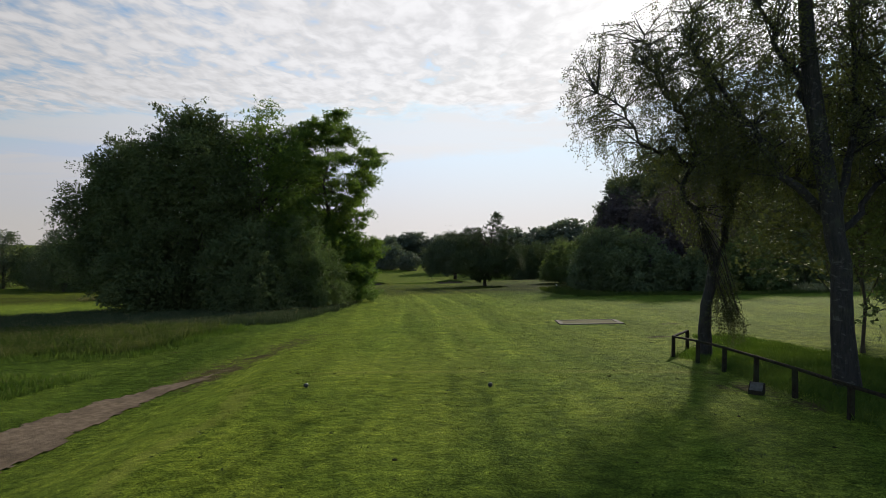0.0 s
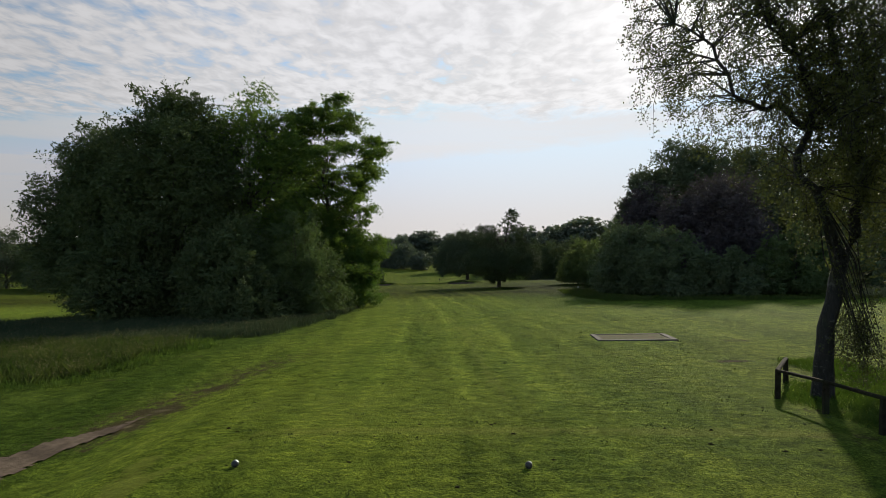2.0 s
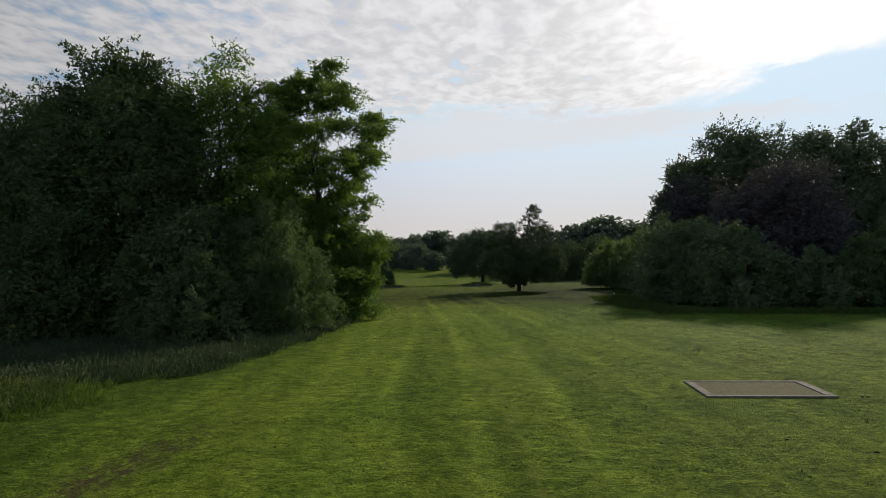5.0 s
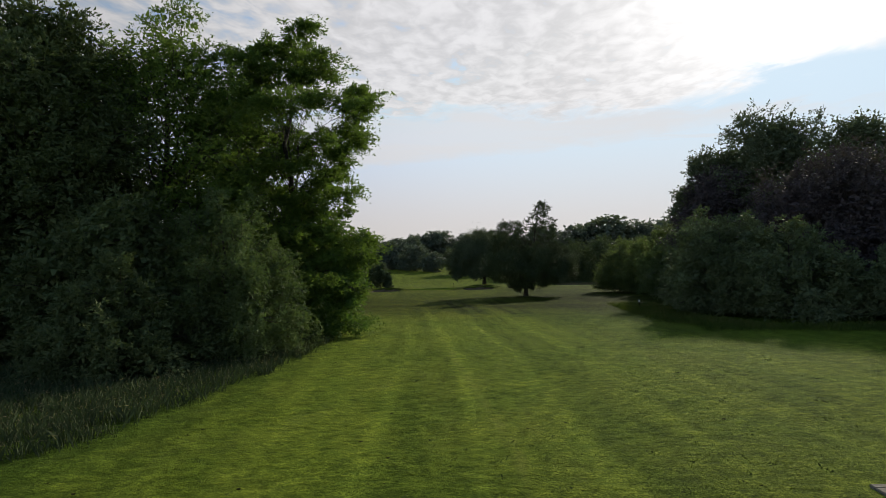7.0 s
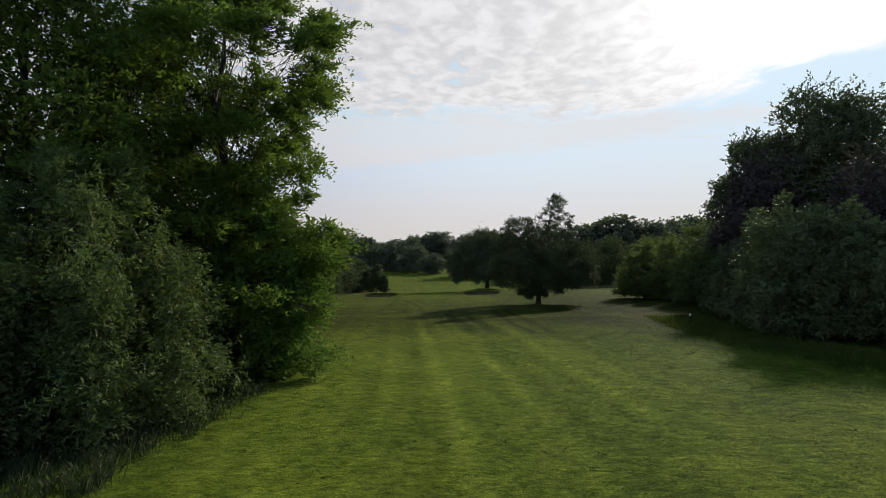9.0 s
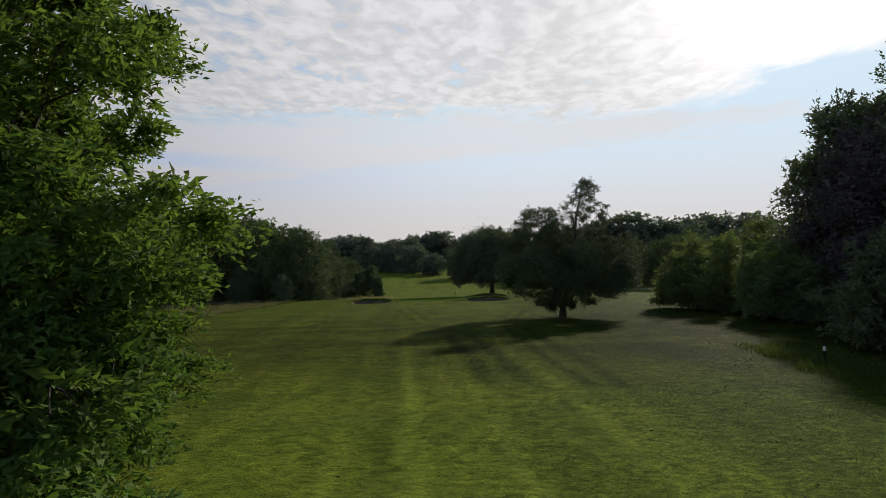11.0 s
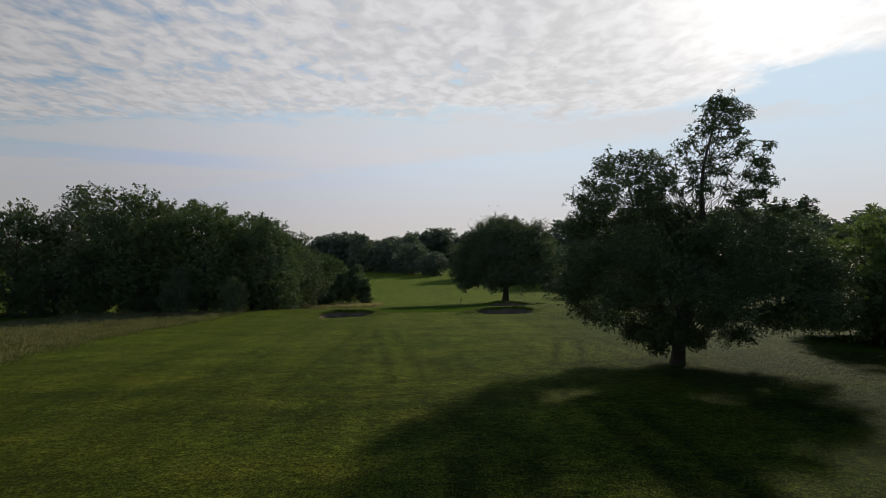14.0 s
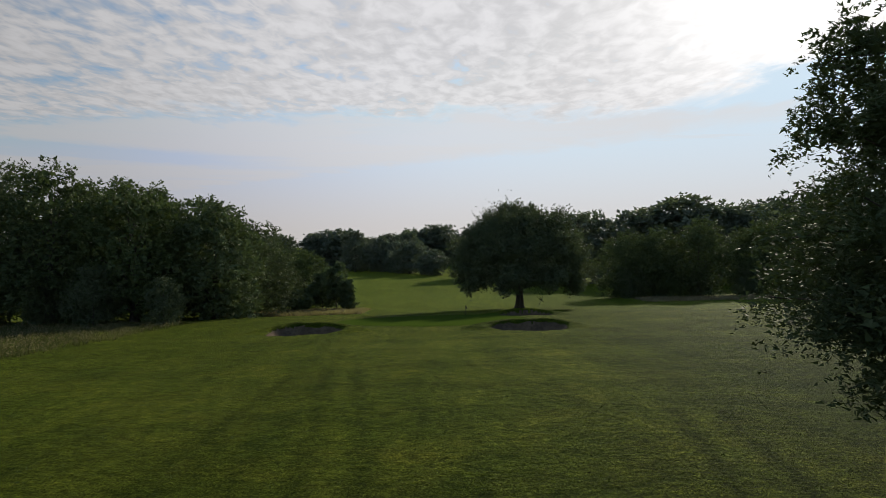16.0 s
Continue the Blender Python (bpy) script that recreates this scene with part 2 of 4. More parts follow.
    torn = n.ramp(n.math("ADD", bare, n.math("MULTIPLY", n.math("SUBTRACT", n.noise(n.scaled(place, (1.0, 0.6, 1.0)), 5.0, 8.0, 0.85), 0.5), 2.4)), 0.36, 0.66)
    col = n.mix(torn, green, soil)
    relief = n.math("ADD", n.math("MULTIPLY", grain, 0.5), n.math("ADD", n.math("MULTIPLY", fine, 0.7), n.math("ADD", n.math("MULTIPLY", tuft, 0.4), n.math("MULTIPLY", rows, 1.4))))
    bump = n.add("ShaderNodeBump", {"Height": relief, "Strength": 1.0, "Distance": 0.055})
    face = n.add("ShaderNodeBsdfPrincipled", {"Base Color": col, "Roughness": 0.8, "Specular IOR Level": 0.01, "Sheen Weight": n.math("MULTIPLY", n.math("SUBTRACT", 0.24, n.math("MULTIPLY", torn, 0.22)), n.ramp(n.math("ADD", outer, dull_shade), 0.0, 2.0, 1.0, 0.2)), "Sheen Roughness": 0.16, "Sheen Tint": tips, "Normal": bump.outputs[0]})
    finish(n, face.outputs[0])
    return m


def mottled(name, a, b, scale, rough=0.9, bump=0.4, dist=0.02, stain=None, gloss=0.04):
    m, n = material(name)
    place = n.add("ShaderNodeTexCoord").outputs["Object"]
    f = n.noise(place, scale, 6.0, 0.65)
    col = n.mix(n.ramp(f, 0.3, 0.7), a, b)
    if stain:
        col = n.mix(n.math("MULTIPLY", n.ramp(n.noise(place, scale * 0.18, 4.0), 0.45, 0.65), 0.6), col, stain)
    h = n.add("ShaderNodeBump", {"Height": n.noise(place, scale * 2.2, 5.0, 0.7), "Strength": bump, "Distance": dist})
    finish(n, n.add("ShaderNodeBsdfPrincipled", {"Base Color": col, "Roughness": rough, "Specular IOR Level": 0.5 if rough < 0.6 else gloss, "Normal": h.outputs[0]}).outputs[0])
    return m


M = {
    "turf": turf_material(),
    "green": mottled("putting_turf", (0.036, 0.06, 0.009), (0.056, 0.086, 0.014), 9.0, 0.85, 0.4, 0.02, None, 0.0),
    "maple": leaf_material("maple_leaf", (0.062, 0.080, 0.037), (0.100, 0.125, 0.055), 0.2),
    "ash": leaf_material("ash_leaf", (0.073, 0.108, 0.029), (0.132, 0.182, 0.048), 0.46),
    # darker copy of the ash leaf, with the clump's shade in its colour
    "ash_dark": leaf_material("shaded_ash_leaf", (0.059, 0.098, 0.027), (0.108, 0.168, 0.042), 0.36),
    "sallow": leaf_material("sallow_leaf", (0.070, 0.098, 0.042), (0.123, 0.160, 0.067), 0.28),
    "birch": leaf_material("birch_leaf", (0.058, 0.064, 0.03), (0.098, 0.103, 0.046), 0.32),
    "oak": leaf_material("oak_leaf", (0.073, 0.088, 0.053), (0.106, 0.125, 0.073), 0.2),
    "lone": leaf_material("field_maple_leaf", (0.053, 0.068, 0.035), (0.083, 0.105, 0.050), 0.12),
    "thorn": leaf_material("thorn_leaf", (0.080, 0.100, 0.055), (0.117, 0.145, 0.075), 0.18),
    "copper": leaf_material("copper_leaf", (0.060, 0.050, 0.055), (0.094, 0.074, 0.082), 0.12, 0.7),
    "cherry": leaf_material("cherry_leaf", (0.08, 0.1, 0.04), (0.125, 0.152, 0.064), 0.38),
    # leaf colour paled towards grey to imitate distance haze
    "hazed_leaf": leaf_material("far_haze_leaf", (0.084, 0.1, 0.08), (0.118, 0.138, 0.108), 0.25, 0.6, 0.1),
    "wood_leaf": leaf_material("wood_leaf", (0.056, 0.072, 0.036), (0.088, 0.11, 0.054), 0.24, 0.7),
    "bark": bark_material("bark", (0.022, 0.018, 0.013), (0.065, 0.052, 0.039)),
    "birch_bark": bark_material("birch_bark", (0.008, 0.0075, 0.007), (0.022, 0.02, 0.018), (0.1, 0.096, 0.09)),
    "tall": leaf_material("tall_grass", (0.032, 0.058, 0.012), (0.08, 0.09, 0.028), 0.3, 0.8),
    "short": leaf_material("short_grass", (0.06, 0.09, 0.01), (0.17, 0.2, 0.03), 0.25, 0.8),
    # blade colour darkened for the shade on the strip below the clump
    "shaded_grass": leaf_material("shaded_grass", (0.036, 0.05, 0.026), (0.066, 0.084, 0.042), 0.12, 0.8),
    "meadow": leaf_material("dry_meadow_grass", (0.055, 0.06, 0.024), (0.11, 0.104, 0.045), 0.25, 0.8),
    "lush": leaf_material("lush_grass", (0.05, 0.085, 0.016), (0.1, 0.135, 0.03), 0.3, 0.7),
    "straw": leaf_material("seed_heads", (0.17, 0.135, 0.085), (0.28, 0.225, 0.155), 0.35, 0.8),
    "reed": leaf_material("pale_reed", (0.15, 0.145, 0.075), (0.26, 0.245, 0.14), 0.3, 0.8),
    "soil": mottled("path_soil", (0.085, 0.064, 0.044), (0.165, 0.125, 0.088), 6.0, 0.95, 0.7, 0.05, (0.06, 0.045, 0.031)),
    # sand colour darkened to carry the shade inside the bunkers
    "sand": mottled("bunker_sand", (0.07, 0.052, 0.036), (0.125, 0.096, 0.068), 5.0, 0.95, 0.5, 0.03, (0.05, 0.038, 0.028)),
    "clod": mottled("dark_clod", (0.012, 0.013, 0.006), (0.035, 0.032, 0.017), 30.0, 0.95, 0.6, 0.01),
    "timber": mottled("weathered_timber", (0.01, 0.0085, 0.0065), (0.03, 0.026, 0.019), 14.0, 0.9, 0.5, 0.01, (0.028, 0.033, 0.018)),
    "concrete": mottled("pale_concrete", (0.14, 0.13, 0.105), (0.23, 0.21, 0.17), 9.0, 0.9, 0.4, 0.008, (0.13, 0.11, 0.085)),
    "mat": mottled("worn_mat", (0.075, 0.08, 0.038), (0.13, 0.12, 0.07), 12.0, 0.95, 0.6, 0.02, (0.12, 0.09, 0.06)),
    "plate": mottled("grey_plate", (0.06, 0.057, 0.05), (0.1, 0.095, 0.085), 9.0, 0.7, 0.3, 0.006),
    "white": mottled("white_paint", (0.7, 0.7, 0.68), (0.8, 0.8, 0.78), 20.0, 0.4, 0.05, 0.002),
    "black": mottled("black_paint", (0.015, 0.015, 0.018), (0.03, 0.03, 0.032), 20.0, 0.4, 0.05, 0.002),
    "flag": mottled("dark_flag_cloth", (0.03, 0.03, 0.06), (0.06, 0.05, 0.09), 12.0, 0.8, 0.2, 0.01),
}


# ---------------------------------------------------------------- ground
FALL_Y = np.array([-80, 0, 12.8, 15.3, 17.5, 23.5, 27, 55, 87.5, 94, 121, 127, 138, 144, 154.5, 170, 215, 300, 420, 5000.0])
FALL_Z = np.array([-2.8, -3.02, -3.06, -3.13, -3.32, -3.55, -3.58, -4.5, -5.8, -6.12, -7.36, -7.55, -7.9, -8.7, -9.42, -10.2, -11.7, -10.4, -8.2, -9.0])
BUNKERS = [(-15.5, 122.3, 2.5, 1.9, 0.6), (1.5, 122.8, 2.6, 1.7, 2.6), (2.2, 135.4, 2.2, 1.0, 1.4)]


def hollow(b, x, y):
    """How far x, y lies from a bunker's middle, 1 at its uneven edge."""
    bx, by, rx, ry, bend_ = b
    a = np.arctan2((y - by) / ry, (x - bx) / rx)
    return np.hypot((x - bx) / rx, (y - by) / ry) / (1 + 0.13 * np.sin(2 * a + bend_) + 0.1 * np.sin(3 * a + 2.1 * bend_) + 0.04 * np.sin(7 * a))


def ground(x, y):
    """The height of the ground at x, y."""
    x, y = np.asarray(x, float), np.asarray(y, float)
    reach = np.where(y < 30, 0.22, 1.0)
    z = sum(np.interp(y + o * reach, FALL_Y, FALL_Z) for o in (-5, -2.5, 0, 2.5, 5)) / 5
    z = z + 0.026 * np.clip(x, -60, 60) * np.clip((y - 8) / 25, 0.15, 1)
    z = z - 0.72 / (1 + np.exp(np.clip((x + 5.6) / 0.5, -40, 40))) * np.clip((24 - y) / 9, 0, 1)
    z = z + 0.05 * np.sin(x * 0.31 + 0.7 * np.sin(y * 0.13)) * np.sin(y * 0.21 + 1.0) * np.clip((y - 18) / 15, 0, 1)
    for b in BUNKERS:
        d = hollow(b, x, y)
        z = z + 0.62 * np.exp(-(((d - 1.2) / 0.42) ** 2)) * np.clip((y - b[1]) / b[3] * 0.6 + 0.3, 0, 1)
        z = z - 0.8 * np.clip((1.06 - d) / 0.5, 0, 1) ** 1.2
    far = np.hypot(x, y - 100)
    z = z + 14 * np.clip((far - 420) / 900, 0, 1.6) * (0.6 + 0.4 * np.sin(x * 0.004 + 1.0))
    return z


def height(x, y):
    return float(ground(x, y))


def axis(stops):
    """Places along an axis: (from, step) pairs up to the last place."""
    out = [stops[0][0]]
    for (a, step), (b, _) in zip(stops, stops[1:]):
        k = max(1, round((b - a) / step))
        out += [a + (b - a) * (i + 1) / k for i in range(k)]
    return np.array(out)


def fast_mesh(name, verts, quads, mats, smooth=False):
    me = bpy.data.meshes.new(name)
    nv, nq = len(verts), len(quads)
    me.vertices.add(nv)
    me.vertices.foreach_set("co", np.asarray(verts, np.float32).ravel())
    me.loops.add(nq * quads.shape[1])
    me.loops.foreach_set("vertex_index", np.asarray(quads, np.int32).ravel())
    me.polygons.add(nq)
    me.polygons.foreach_set("loop_start", np.arange(0, nq * quads.shape[1], quads.shape[1], dtype=np.int32))
    me.update(calc_edges=True)
    me.polygons.foreach_set("use_smooth", np.full(nq, smooth, bool))
    for m in mats:
        me.materials.append(m)
    return me


def sheet(xs, ys, lift=0.0):
    gx, gy = np.meshgrid(xs, ys)
    v = np.stack([gx, gy, ground(gx, gy) + lift], -1).reshape(-1, 3)
    i = np.arange(len(ys) - 1)[:, None] * len(xs) + np.arange(len(xs) - 1)[None]
    i = i.ravel()
    return v, np.stack([i, i + 1, i + 1 + len(xs), i + len(xs)], 1)


def worn(x, y):
    """How bare the ground is: the path's ragged end, scuffed turf and mole-like scrapes."""
    b = np.zeros_like(x)
    line = np.interp(y, [13, 15, 18.2, 20, 23, 28], [-7.6, -7.5, -7.2, -6.4, -5.6, -4.5])
    half = np.interp(y, [14, 18, 23, 28], [1.3, 1.6, 1.15, 0.6])
    b += np.exp(-(((x - line) / half) ** 2)) * np.clip((y - 14) / 2, 0, 1) * np.clip((28.5 - y) / 6, 0, 1) * 0.52
    for cx, cy, rx, ry, s in ((-6.8, 18.15, 0.5, 0.22, 0.75), (-7.1, 17.1, 0.35, 0.3, 0.8), (-6.15, 20.0, 0.3, 0.2, 0.4), (-8.9, 24.2, 0.9, 0.3, 0.5), (-9.9, 21.2, 0.6, 0.25, 0.5), (10.2, 26.0, 0.9, 0.5, 0.6),
                              (8.2, 22.1, 0.75, 0.32, 0.85), (9.4, 26.8, 0.9, 0.18, 0.5), (10.6, 27.6, 0.8, 0.16, 0.45), (6.3, 14.2, 0.9, 0.5, 0.45), (6.6, 12.6, 0.8, 0.5, 0.75), (7.3, 11.2, 0.9, 0.6, 0.75), (7.1, 16.0, 0.7, 0.5, 0.5)):
        b += s * np.exp(-(((x - cx) / rx) ** 2 + ((y - cy) / ry) ** 2))
    return b


xs = axis([(-4000, 500), (-1000, 120), (-300, 25), (-90, 4), (-40, 1), (-18, 0.22), (9, 0.5), (20, 1.2), (50, 3), (110, 20), (300, 120), (1000, 500), (4000, 1)])
ys = axis([(-1500, 300), (-300, 60), (-60, 10), (-10, 1), (3, 0.3), (32, 0.5), (100, 0.8), (118, 0.25), (138, 1.2), (190, 3), (340, 12), (600, 80), (1500, 350), (4600, 1)])
verts, quads = sheet(xs, ys)
for b in BUNKERS:
    verts[:, 2] -= 0.3 * np.clip((0.95 - hollow(b, verts[:, 0], verts[:, 1])) / 0.14, 0, 1)
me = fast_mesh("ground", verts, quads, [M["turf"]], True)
gx, gy = verts[:, 0].astype(float), verts[:, 1].astype(float)
across = gx + 0.118 * (gy - 30)
fade = np.clip((150 - gy) / 60, 0, 1)
stripe = 0.5 + 0.09 * np.tanh(3.0 * np.sin(across * math.pi / 2.3)) * fade + 0.07 * np.sin(across * 5.1 + 0.5 * np.sin(gy * 0.3)) * fade
# wheel marks of the mower, dark and light, slowly bending
for x0, y0, x1, y1, x2, y2, w, s in (
    (2.9, 59, 2.1, 66, 1.4, 80, 0.26, -0.8), (3.9, 59, 3.4, 66, 2.4, 80, 0.26, -0.7), (-0.5, 60, -1.0, 66, -2.6, 76, 0.28, -0.85), (0.7, 60, 0.2, 66, -1.2, 76, 0.28, -0.8),
    (1.3, 88, 2.2, 93, 2.9, 97.5, 0.22, -0.6), (2.6, 88, 3.4, 93, 4.1, 97.5, 0.22, -0.55), (-5.0, 84, -6.4, 91.5, -9.1, 105, 0.25, -0.4), (-3.7, 84, -5.1, 91.5, -7.8, 105, 0.25, -0.35), (-9.0, 82, -9.6, 92, -10.6, 106, 0.25, -0.3),
    (-2.6, 5, -1.7, 9, -0.9, 14, 0.12, -0.4), (-4.0, 4, -2.7, 8.5, -2.0, 12, 0.1, -0.35), (0.2, 7, 0.3, 11, 0.2, 14.5, 0.1, -0.3), (0.9, 7, 0.9, 11, 0.8, 14.5, 0.1, -0.3),
    (0.3, 17, -0.7, 40, -5.6, 80, 0.2, 0.5), (2.2, 17, 1.4, 40, -3.6, 80, 0.2, 0.45), (4.4, 20, 3.4, 44, -0.4, 80, 0.2, 0.3), (-1.9, 20, -2.9, 44, -8.0, 84, 0.22, 0.35)):
    t = np.clip((gy - y0) / (y2 - y0), 0, 1)
    k = (y1 - y0) / (y2 - y0)
    mid_x = x0 + (x2 - x0) * t + (x1 - x0 - (x2 - x0) * k) * np.minimum(t / k, (1 - t) / (1 - k))
    stripe += s * np.exp(-(((gx - mid_x) / w) ** 2)) * (gy > y0) * (gy < y2)
stripe = np.clip(np.where(gx < -20, 0.5, stripe), 0, 1)
edge_y = 14.6 - 0.006 * gx ** 2 - 3.0 * np.clip((-3.2 - gx) / 1.3, 0, 3)
dry = 0.75 * np.exp(-(((gy - edge_y) / 0.35) ** 2)) * (gx > -4.6) * (gx < 6.5)
dry += 0.8 * np.exp(-(((gx + 4.3 - 0.25 * np.sin(gy * 1.3)) / 0.3) ** 2)) * (gy < 13.5)
track = gx - np.interp(gy, [10, 31, 66, 100], [1.6, 0.3, -4.3, -8.5])
dry += np.clip(0.6 - (gy - 40) / 90, 0.3, 0.6) * np.exp(-((track / 0.26) ** 2)) * (gy > 17) * (gy < 95)
for name, value in (("stripe", stripe), ("dry", dry), ("bare", worn(gx, gy))):
    me.attributes.new(name, "FLOAT", "POINT").data.foreach_set("value", value.astype(np.float32))
tagged(new("ground", me), "sloping mown fairway turf with faint mower stripes", "ground", kind="structure")


# ---------------------------------------------------------------- builders
def part(name, bm, mat, parent, label=""):
    me = bpy.data.meshes.new(name)
    bm.to_mesh(me)
    bm.free()
    me.materials.append(mat)
    ob = new(name, me)
    ob.parent = parent
    return tagged(ob, label)


def thing(name, place, label, category, group=""):
    ob = new(name)
    ob.empty_display_size = 0.2
    ob.location = place
    return tagged(ob, label, category, group)


def tubes(paths):
    """One mesh of tapered tubes: each path is (points, radii, sides)."""
    vs, fs, base = [], [], 0
    for pts, rad, sides in paths:
        pts = np.asarray(pts, float)
        d = np.gradient(pts, axis=0)
        d /= np.linalg.norm(d, axis=1)[:, None] + 1e-9
        ref = np.where(np.abs(d[:, 2:3]) > 0.9, np.array([[1.0, 0, 0]]), np.array([[0, 0, 1.0]]))
        a = np.cross(d, ref)
        a /= np.linalg.norm(a, axis=1)[:, None] + 1e-9
        b = np.cross(d, a)
        ang = np.arange(sides) * 2 * math.pi / sides
        ring = pts[:, None] + np.asarray(rad)[:, None, None] * (np.cos(ang)[None, :, None] * a[:, None] + np.sin(ang)[None, :, None] * b[:, None])
        vs.append(ring.reshape(-1, 3))
        k = np.arange(len(pts) - 1)[:, None] * sides
        j = np.arange(sides)[None]
        jn = (j + 1) % sides
        fs.append(np.stack([k + j, k + jn, k + sides + jn, k + sides + j], -1).reshape(-1, 4) + base)
        base += len(pts) * sides
    return np.concatenate(vs), np.concatenate(fs)


def leaves_at(rng, where, length, width, hang=0.0, lift=0.5, folded=False, along=None):
    """A pointed leaf at each place: a slim triangle, or a folded kite for trees that are passed near by."""
    n = len(where)
    axis_ = rng.normal(size=(n, 3))
    axis_[:, 2] = axis_[:, 2] * (1 - hang) * 0.7 - hang * 1.6
    if along is not None:
        axis_ = axis_ * 0.55 + along
    axis_ /= np.linalg.norm(axis_, axis=1)[:, None]
    nor = rng.normal(size=(n, 3)) + np.array([0, 0, lift])
    side = np.cross(axis_, nor)
    side /= np.linalg.norm(side, axis=1)[:, None] + 1e-9
    up = np.cross(side, axis_)
    s = rng.uniform(0.65, 1.3, size=(n, 1))
    L, W = length * s, width * s
    if folded:
        v = np.stack([where, where + axis_ * L * 0.45 + side * W * 0.5 + up * W * 0.16, where + axis_ * L, where + axis_ * L * 0.45 - side * W * 0.5 + up * W * 0.16], 1)
        return v.reshape(-1, 3), np.arange(4 * n).reshape(-1, 4)
    skew = rng.uniform(-0.3, 0.3, size=(n, 1))
    v = np.stack([where + side * W * 0.5, where - side * W * 0.5 + axis_ * L * 0.15, where + axis_ * L + side * W * skew], 1)
    return v.reshape(-1, 3), np.arange(3 * n).reshape(-1, 3)


def bend(rng, a, b, steps, sag, wobble):
    a, b = np.asarray(a, float), np.asarray(b, float)
    t = np.linspace(0, 1, steps)[:, None]
    p = a + (b - a) * t
    span = np.linalg.norm(b - a)
    p[:, 2] += sag * span * np.sin(t[:, 0] * math.pi)
    w = rng.normal(size=(steps, 3)) * wobble * span
    w[0] = w[-1] = 0
    return p + w


def build_tree(name, label, place, tall, wide, leaf_mat, bark_mat, seed, leaves=20000, low=0.04, lobes=16, leaf=(0.24, 0.13), hang=0.0, thick=None,
               deep=None, lean=(0.0, 0.0), squash=0.55, clumps=26, trunk_to=0.8, tight=0.36, group="", top=0.8, category="tree", form=None, core=0.26, folded=False, twigs=2, fork=0.1, shoots=(0.12, 1.28), flat=0.75, droop=0.12, per=9, stems=()):
    """A tree at place: tall and wide in metres; low is the crown's foot as a share of the height. Its crown is made of lobes,
    each with many clumps of leaves round its shell; form gives the lobes outright as (x, y, z, rx, rz, fullness)."""
    rng = np.random.default_rng(seed)
    deep = deep or wide
    thick = thick or tall * 0.02
    root = thing(name, place, label, category, group)
    z0, z1 = tall * low, tall
    mid, half = (z0 + z1) / 2, (z1 - z0) / 2
    centres, radii, full = [], [], []
    if form:
        for x, y, z, rx, rz, f in form:
            centres.append(np.array([x, y, z], float))
            radii.append(np.array([rx, rx, rz], float))
            full.append(f)
    else:
        for i in range(lobes):
            u = 2 * (i + 0.5) / lobes - 1
            el = math.asin(u)
            az = i * 2.39996 + rng.uniform(-0.5, 0.5)
            ring = math.cos(el) ** (0.35 if u < 0 else 0.8)
            taper = 1 - (1 - top) * max(0, u)
            s = rng.uniform(0.2, 0.31) * taper
            r = rng.uniform(0.56, 0.72) * ring * taper
            c = np.array([math.cos(az) * wide / 2 * r, math.sin(az) * deep / 2 * r, mid + u * half * rng.uniform(0.72, 0.86)])
            centres.append(c + np.array([lean[0], lean[1], 0]) * c[2] / tall)
            radii.append(np.array([wide * s, deep * s, min(half * 0.5, (wide + deep) / 2 * s * rng.uniform(0.75, 1.05))]))
            full.append(1.0)
        centres.append(np.array([lean[0] * 0.5, lean[1] * 0.5, mid]))
        radii.append(np.array([wide * 0.33, deep * 0.33, half * 0.72]))
        full.append(1.0)
    lobes = len(centres)
    centres, radii, full = np.array(centres), np.array(radii), np.array(full)
    # trunk, limbs and twigs
    head = np.array([lean[0] * trunk_to, lean[1] * trunk_to, tall * trunk_to])
    trunk = bend(rng, np.array([0.0, 0, -0.3]), head, 9, 0, 0.012)
    share = np.linspace(0, 1, 9)
    rad = thick * (1 - 0.86 * share) + thick * 0.5 * np.exp(-share * 22)
    paths = [(trunk, rad, 10)]
    for tip, girth in stems:
        paths.append((bend(rng, np.array([0.0, 0, -0.2]), np.array(tip, float), 9, 0.03, 0.015), thick * girth * (1 - 0.8 * share), 9))
    ends, spread, weight, out_from = [], [], [], []
    for i in range(lobes):
        c = centres[i]
        h = np.clip((c[2] / tall - 0.25) / trunk_to, fork, 0.93)
        k = h * 8
        j = int(k)
        start = trunk[j] + (trunk[min(j + 1, 8)] - trunk[j]) * (k - j)
        r0 = max(thick * 0.16, (thick * (1 - 0.86 * h)) * 0.5)
        r0 *= min(1.0, (16 / lobes) ** 0.6)
        limb = bend(rng, start, c, 6, 0.08, 0.03)
        paths.append((limb, np.linspace(r0, r0 * 0.3, 6), 6))
        d = rng.normal(size=(clumps, 3))
        d /= np.linalg.norm(d, axis=1)[:, None]
        away = c - np.array([0, 0, mid])
        away /= np.linalg.norm(away) + 1e-6
        flip = (d @ away) < -0.35
        d[flip] = -d[flip]
        reach = np.where(rng.random((clumps, 1)) < shoots[0], rng.uniform(1.0, shoots[1], (clumps, 1)), rng.uniform(0.6, 1.0, (clumps, 1)))
        e = c + d * radii[i] * reach
        e[:, 2] = np.maximum(e[:, 2], z0 * 0.6 + 0.25 + rng.uniform(0, 0.5, clumps))
        for one in (e[::twigs] if twigs else ()):
            paths.append((bend(rng, limb[3] if rng.random() < 0.5 else limb[5], one, 4, 0.05, 0.05), np.linspace(r0 * 0.3, 0.012, 4), 4))
        ends.append(e)
        out_from.append(d)
        size = np.cbrt(np.prod(radii[i]))
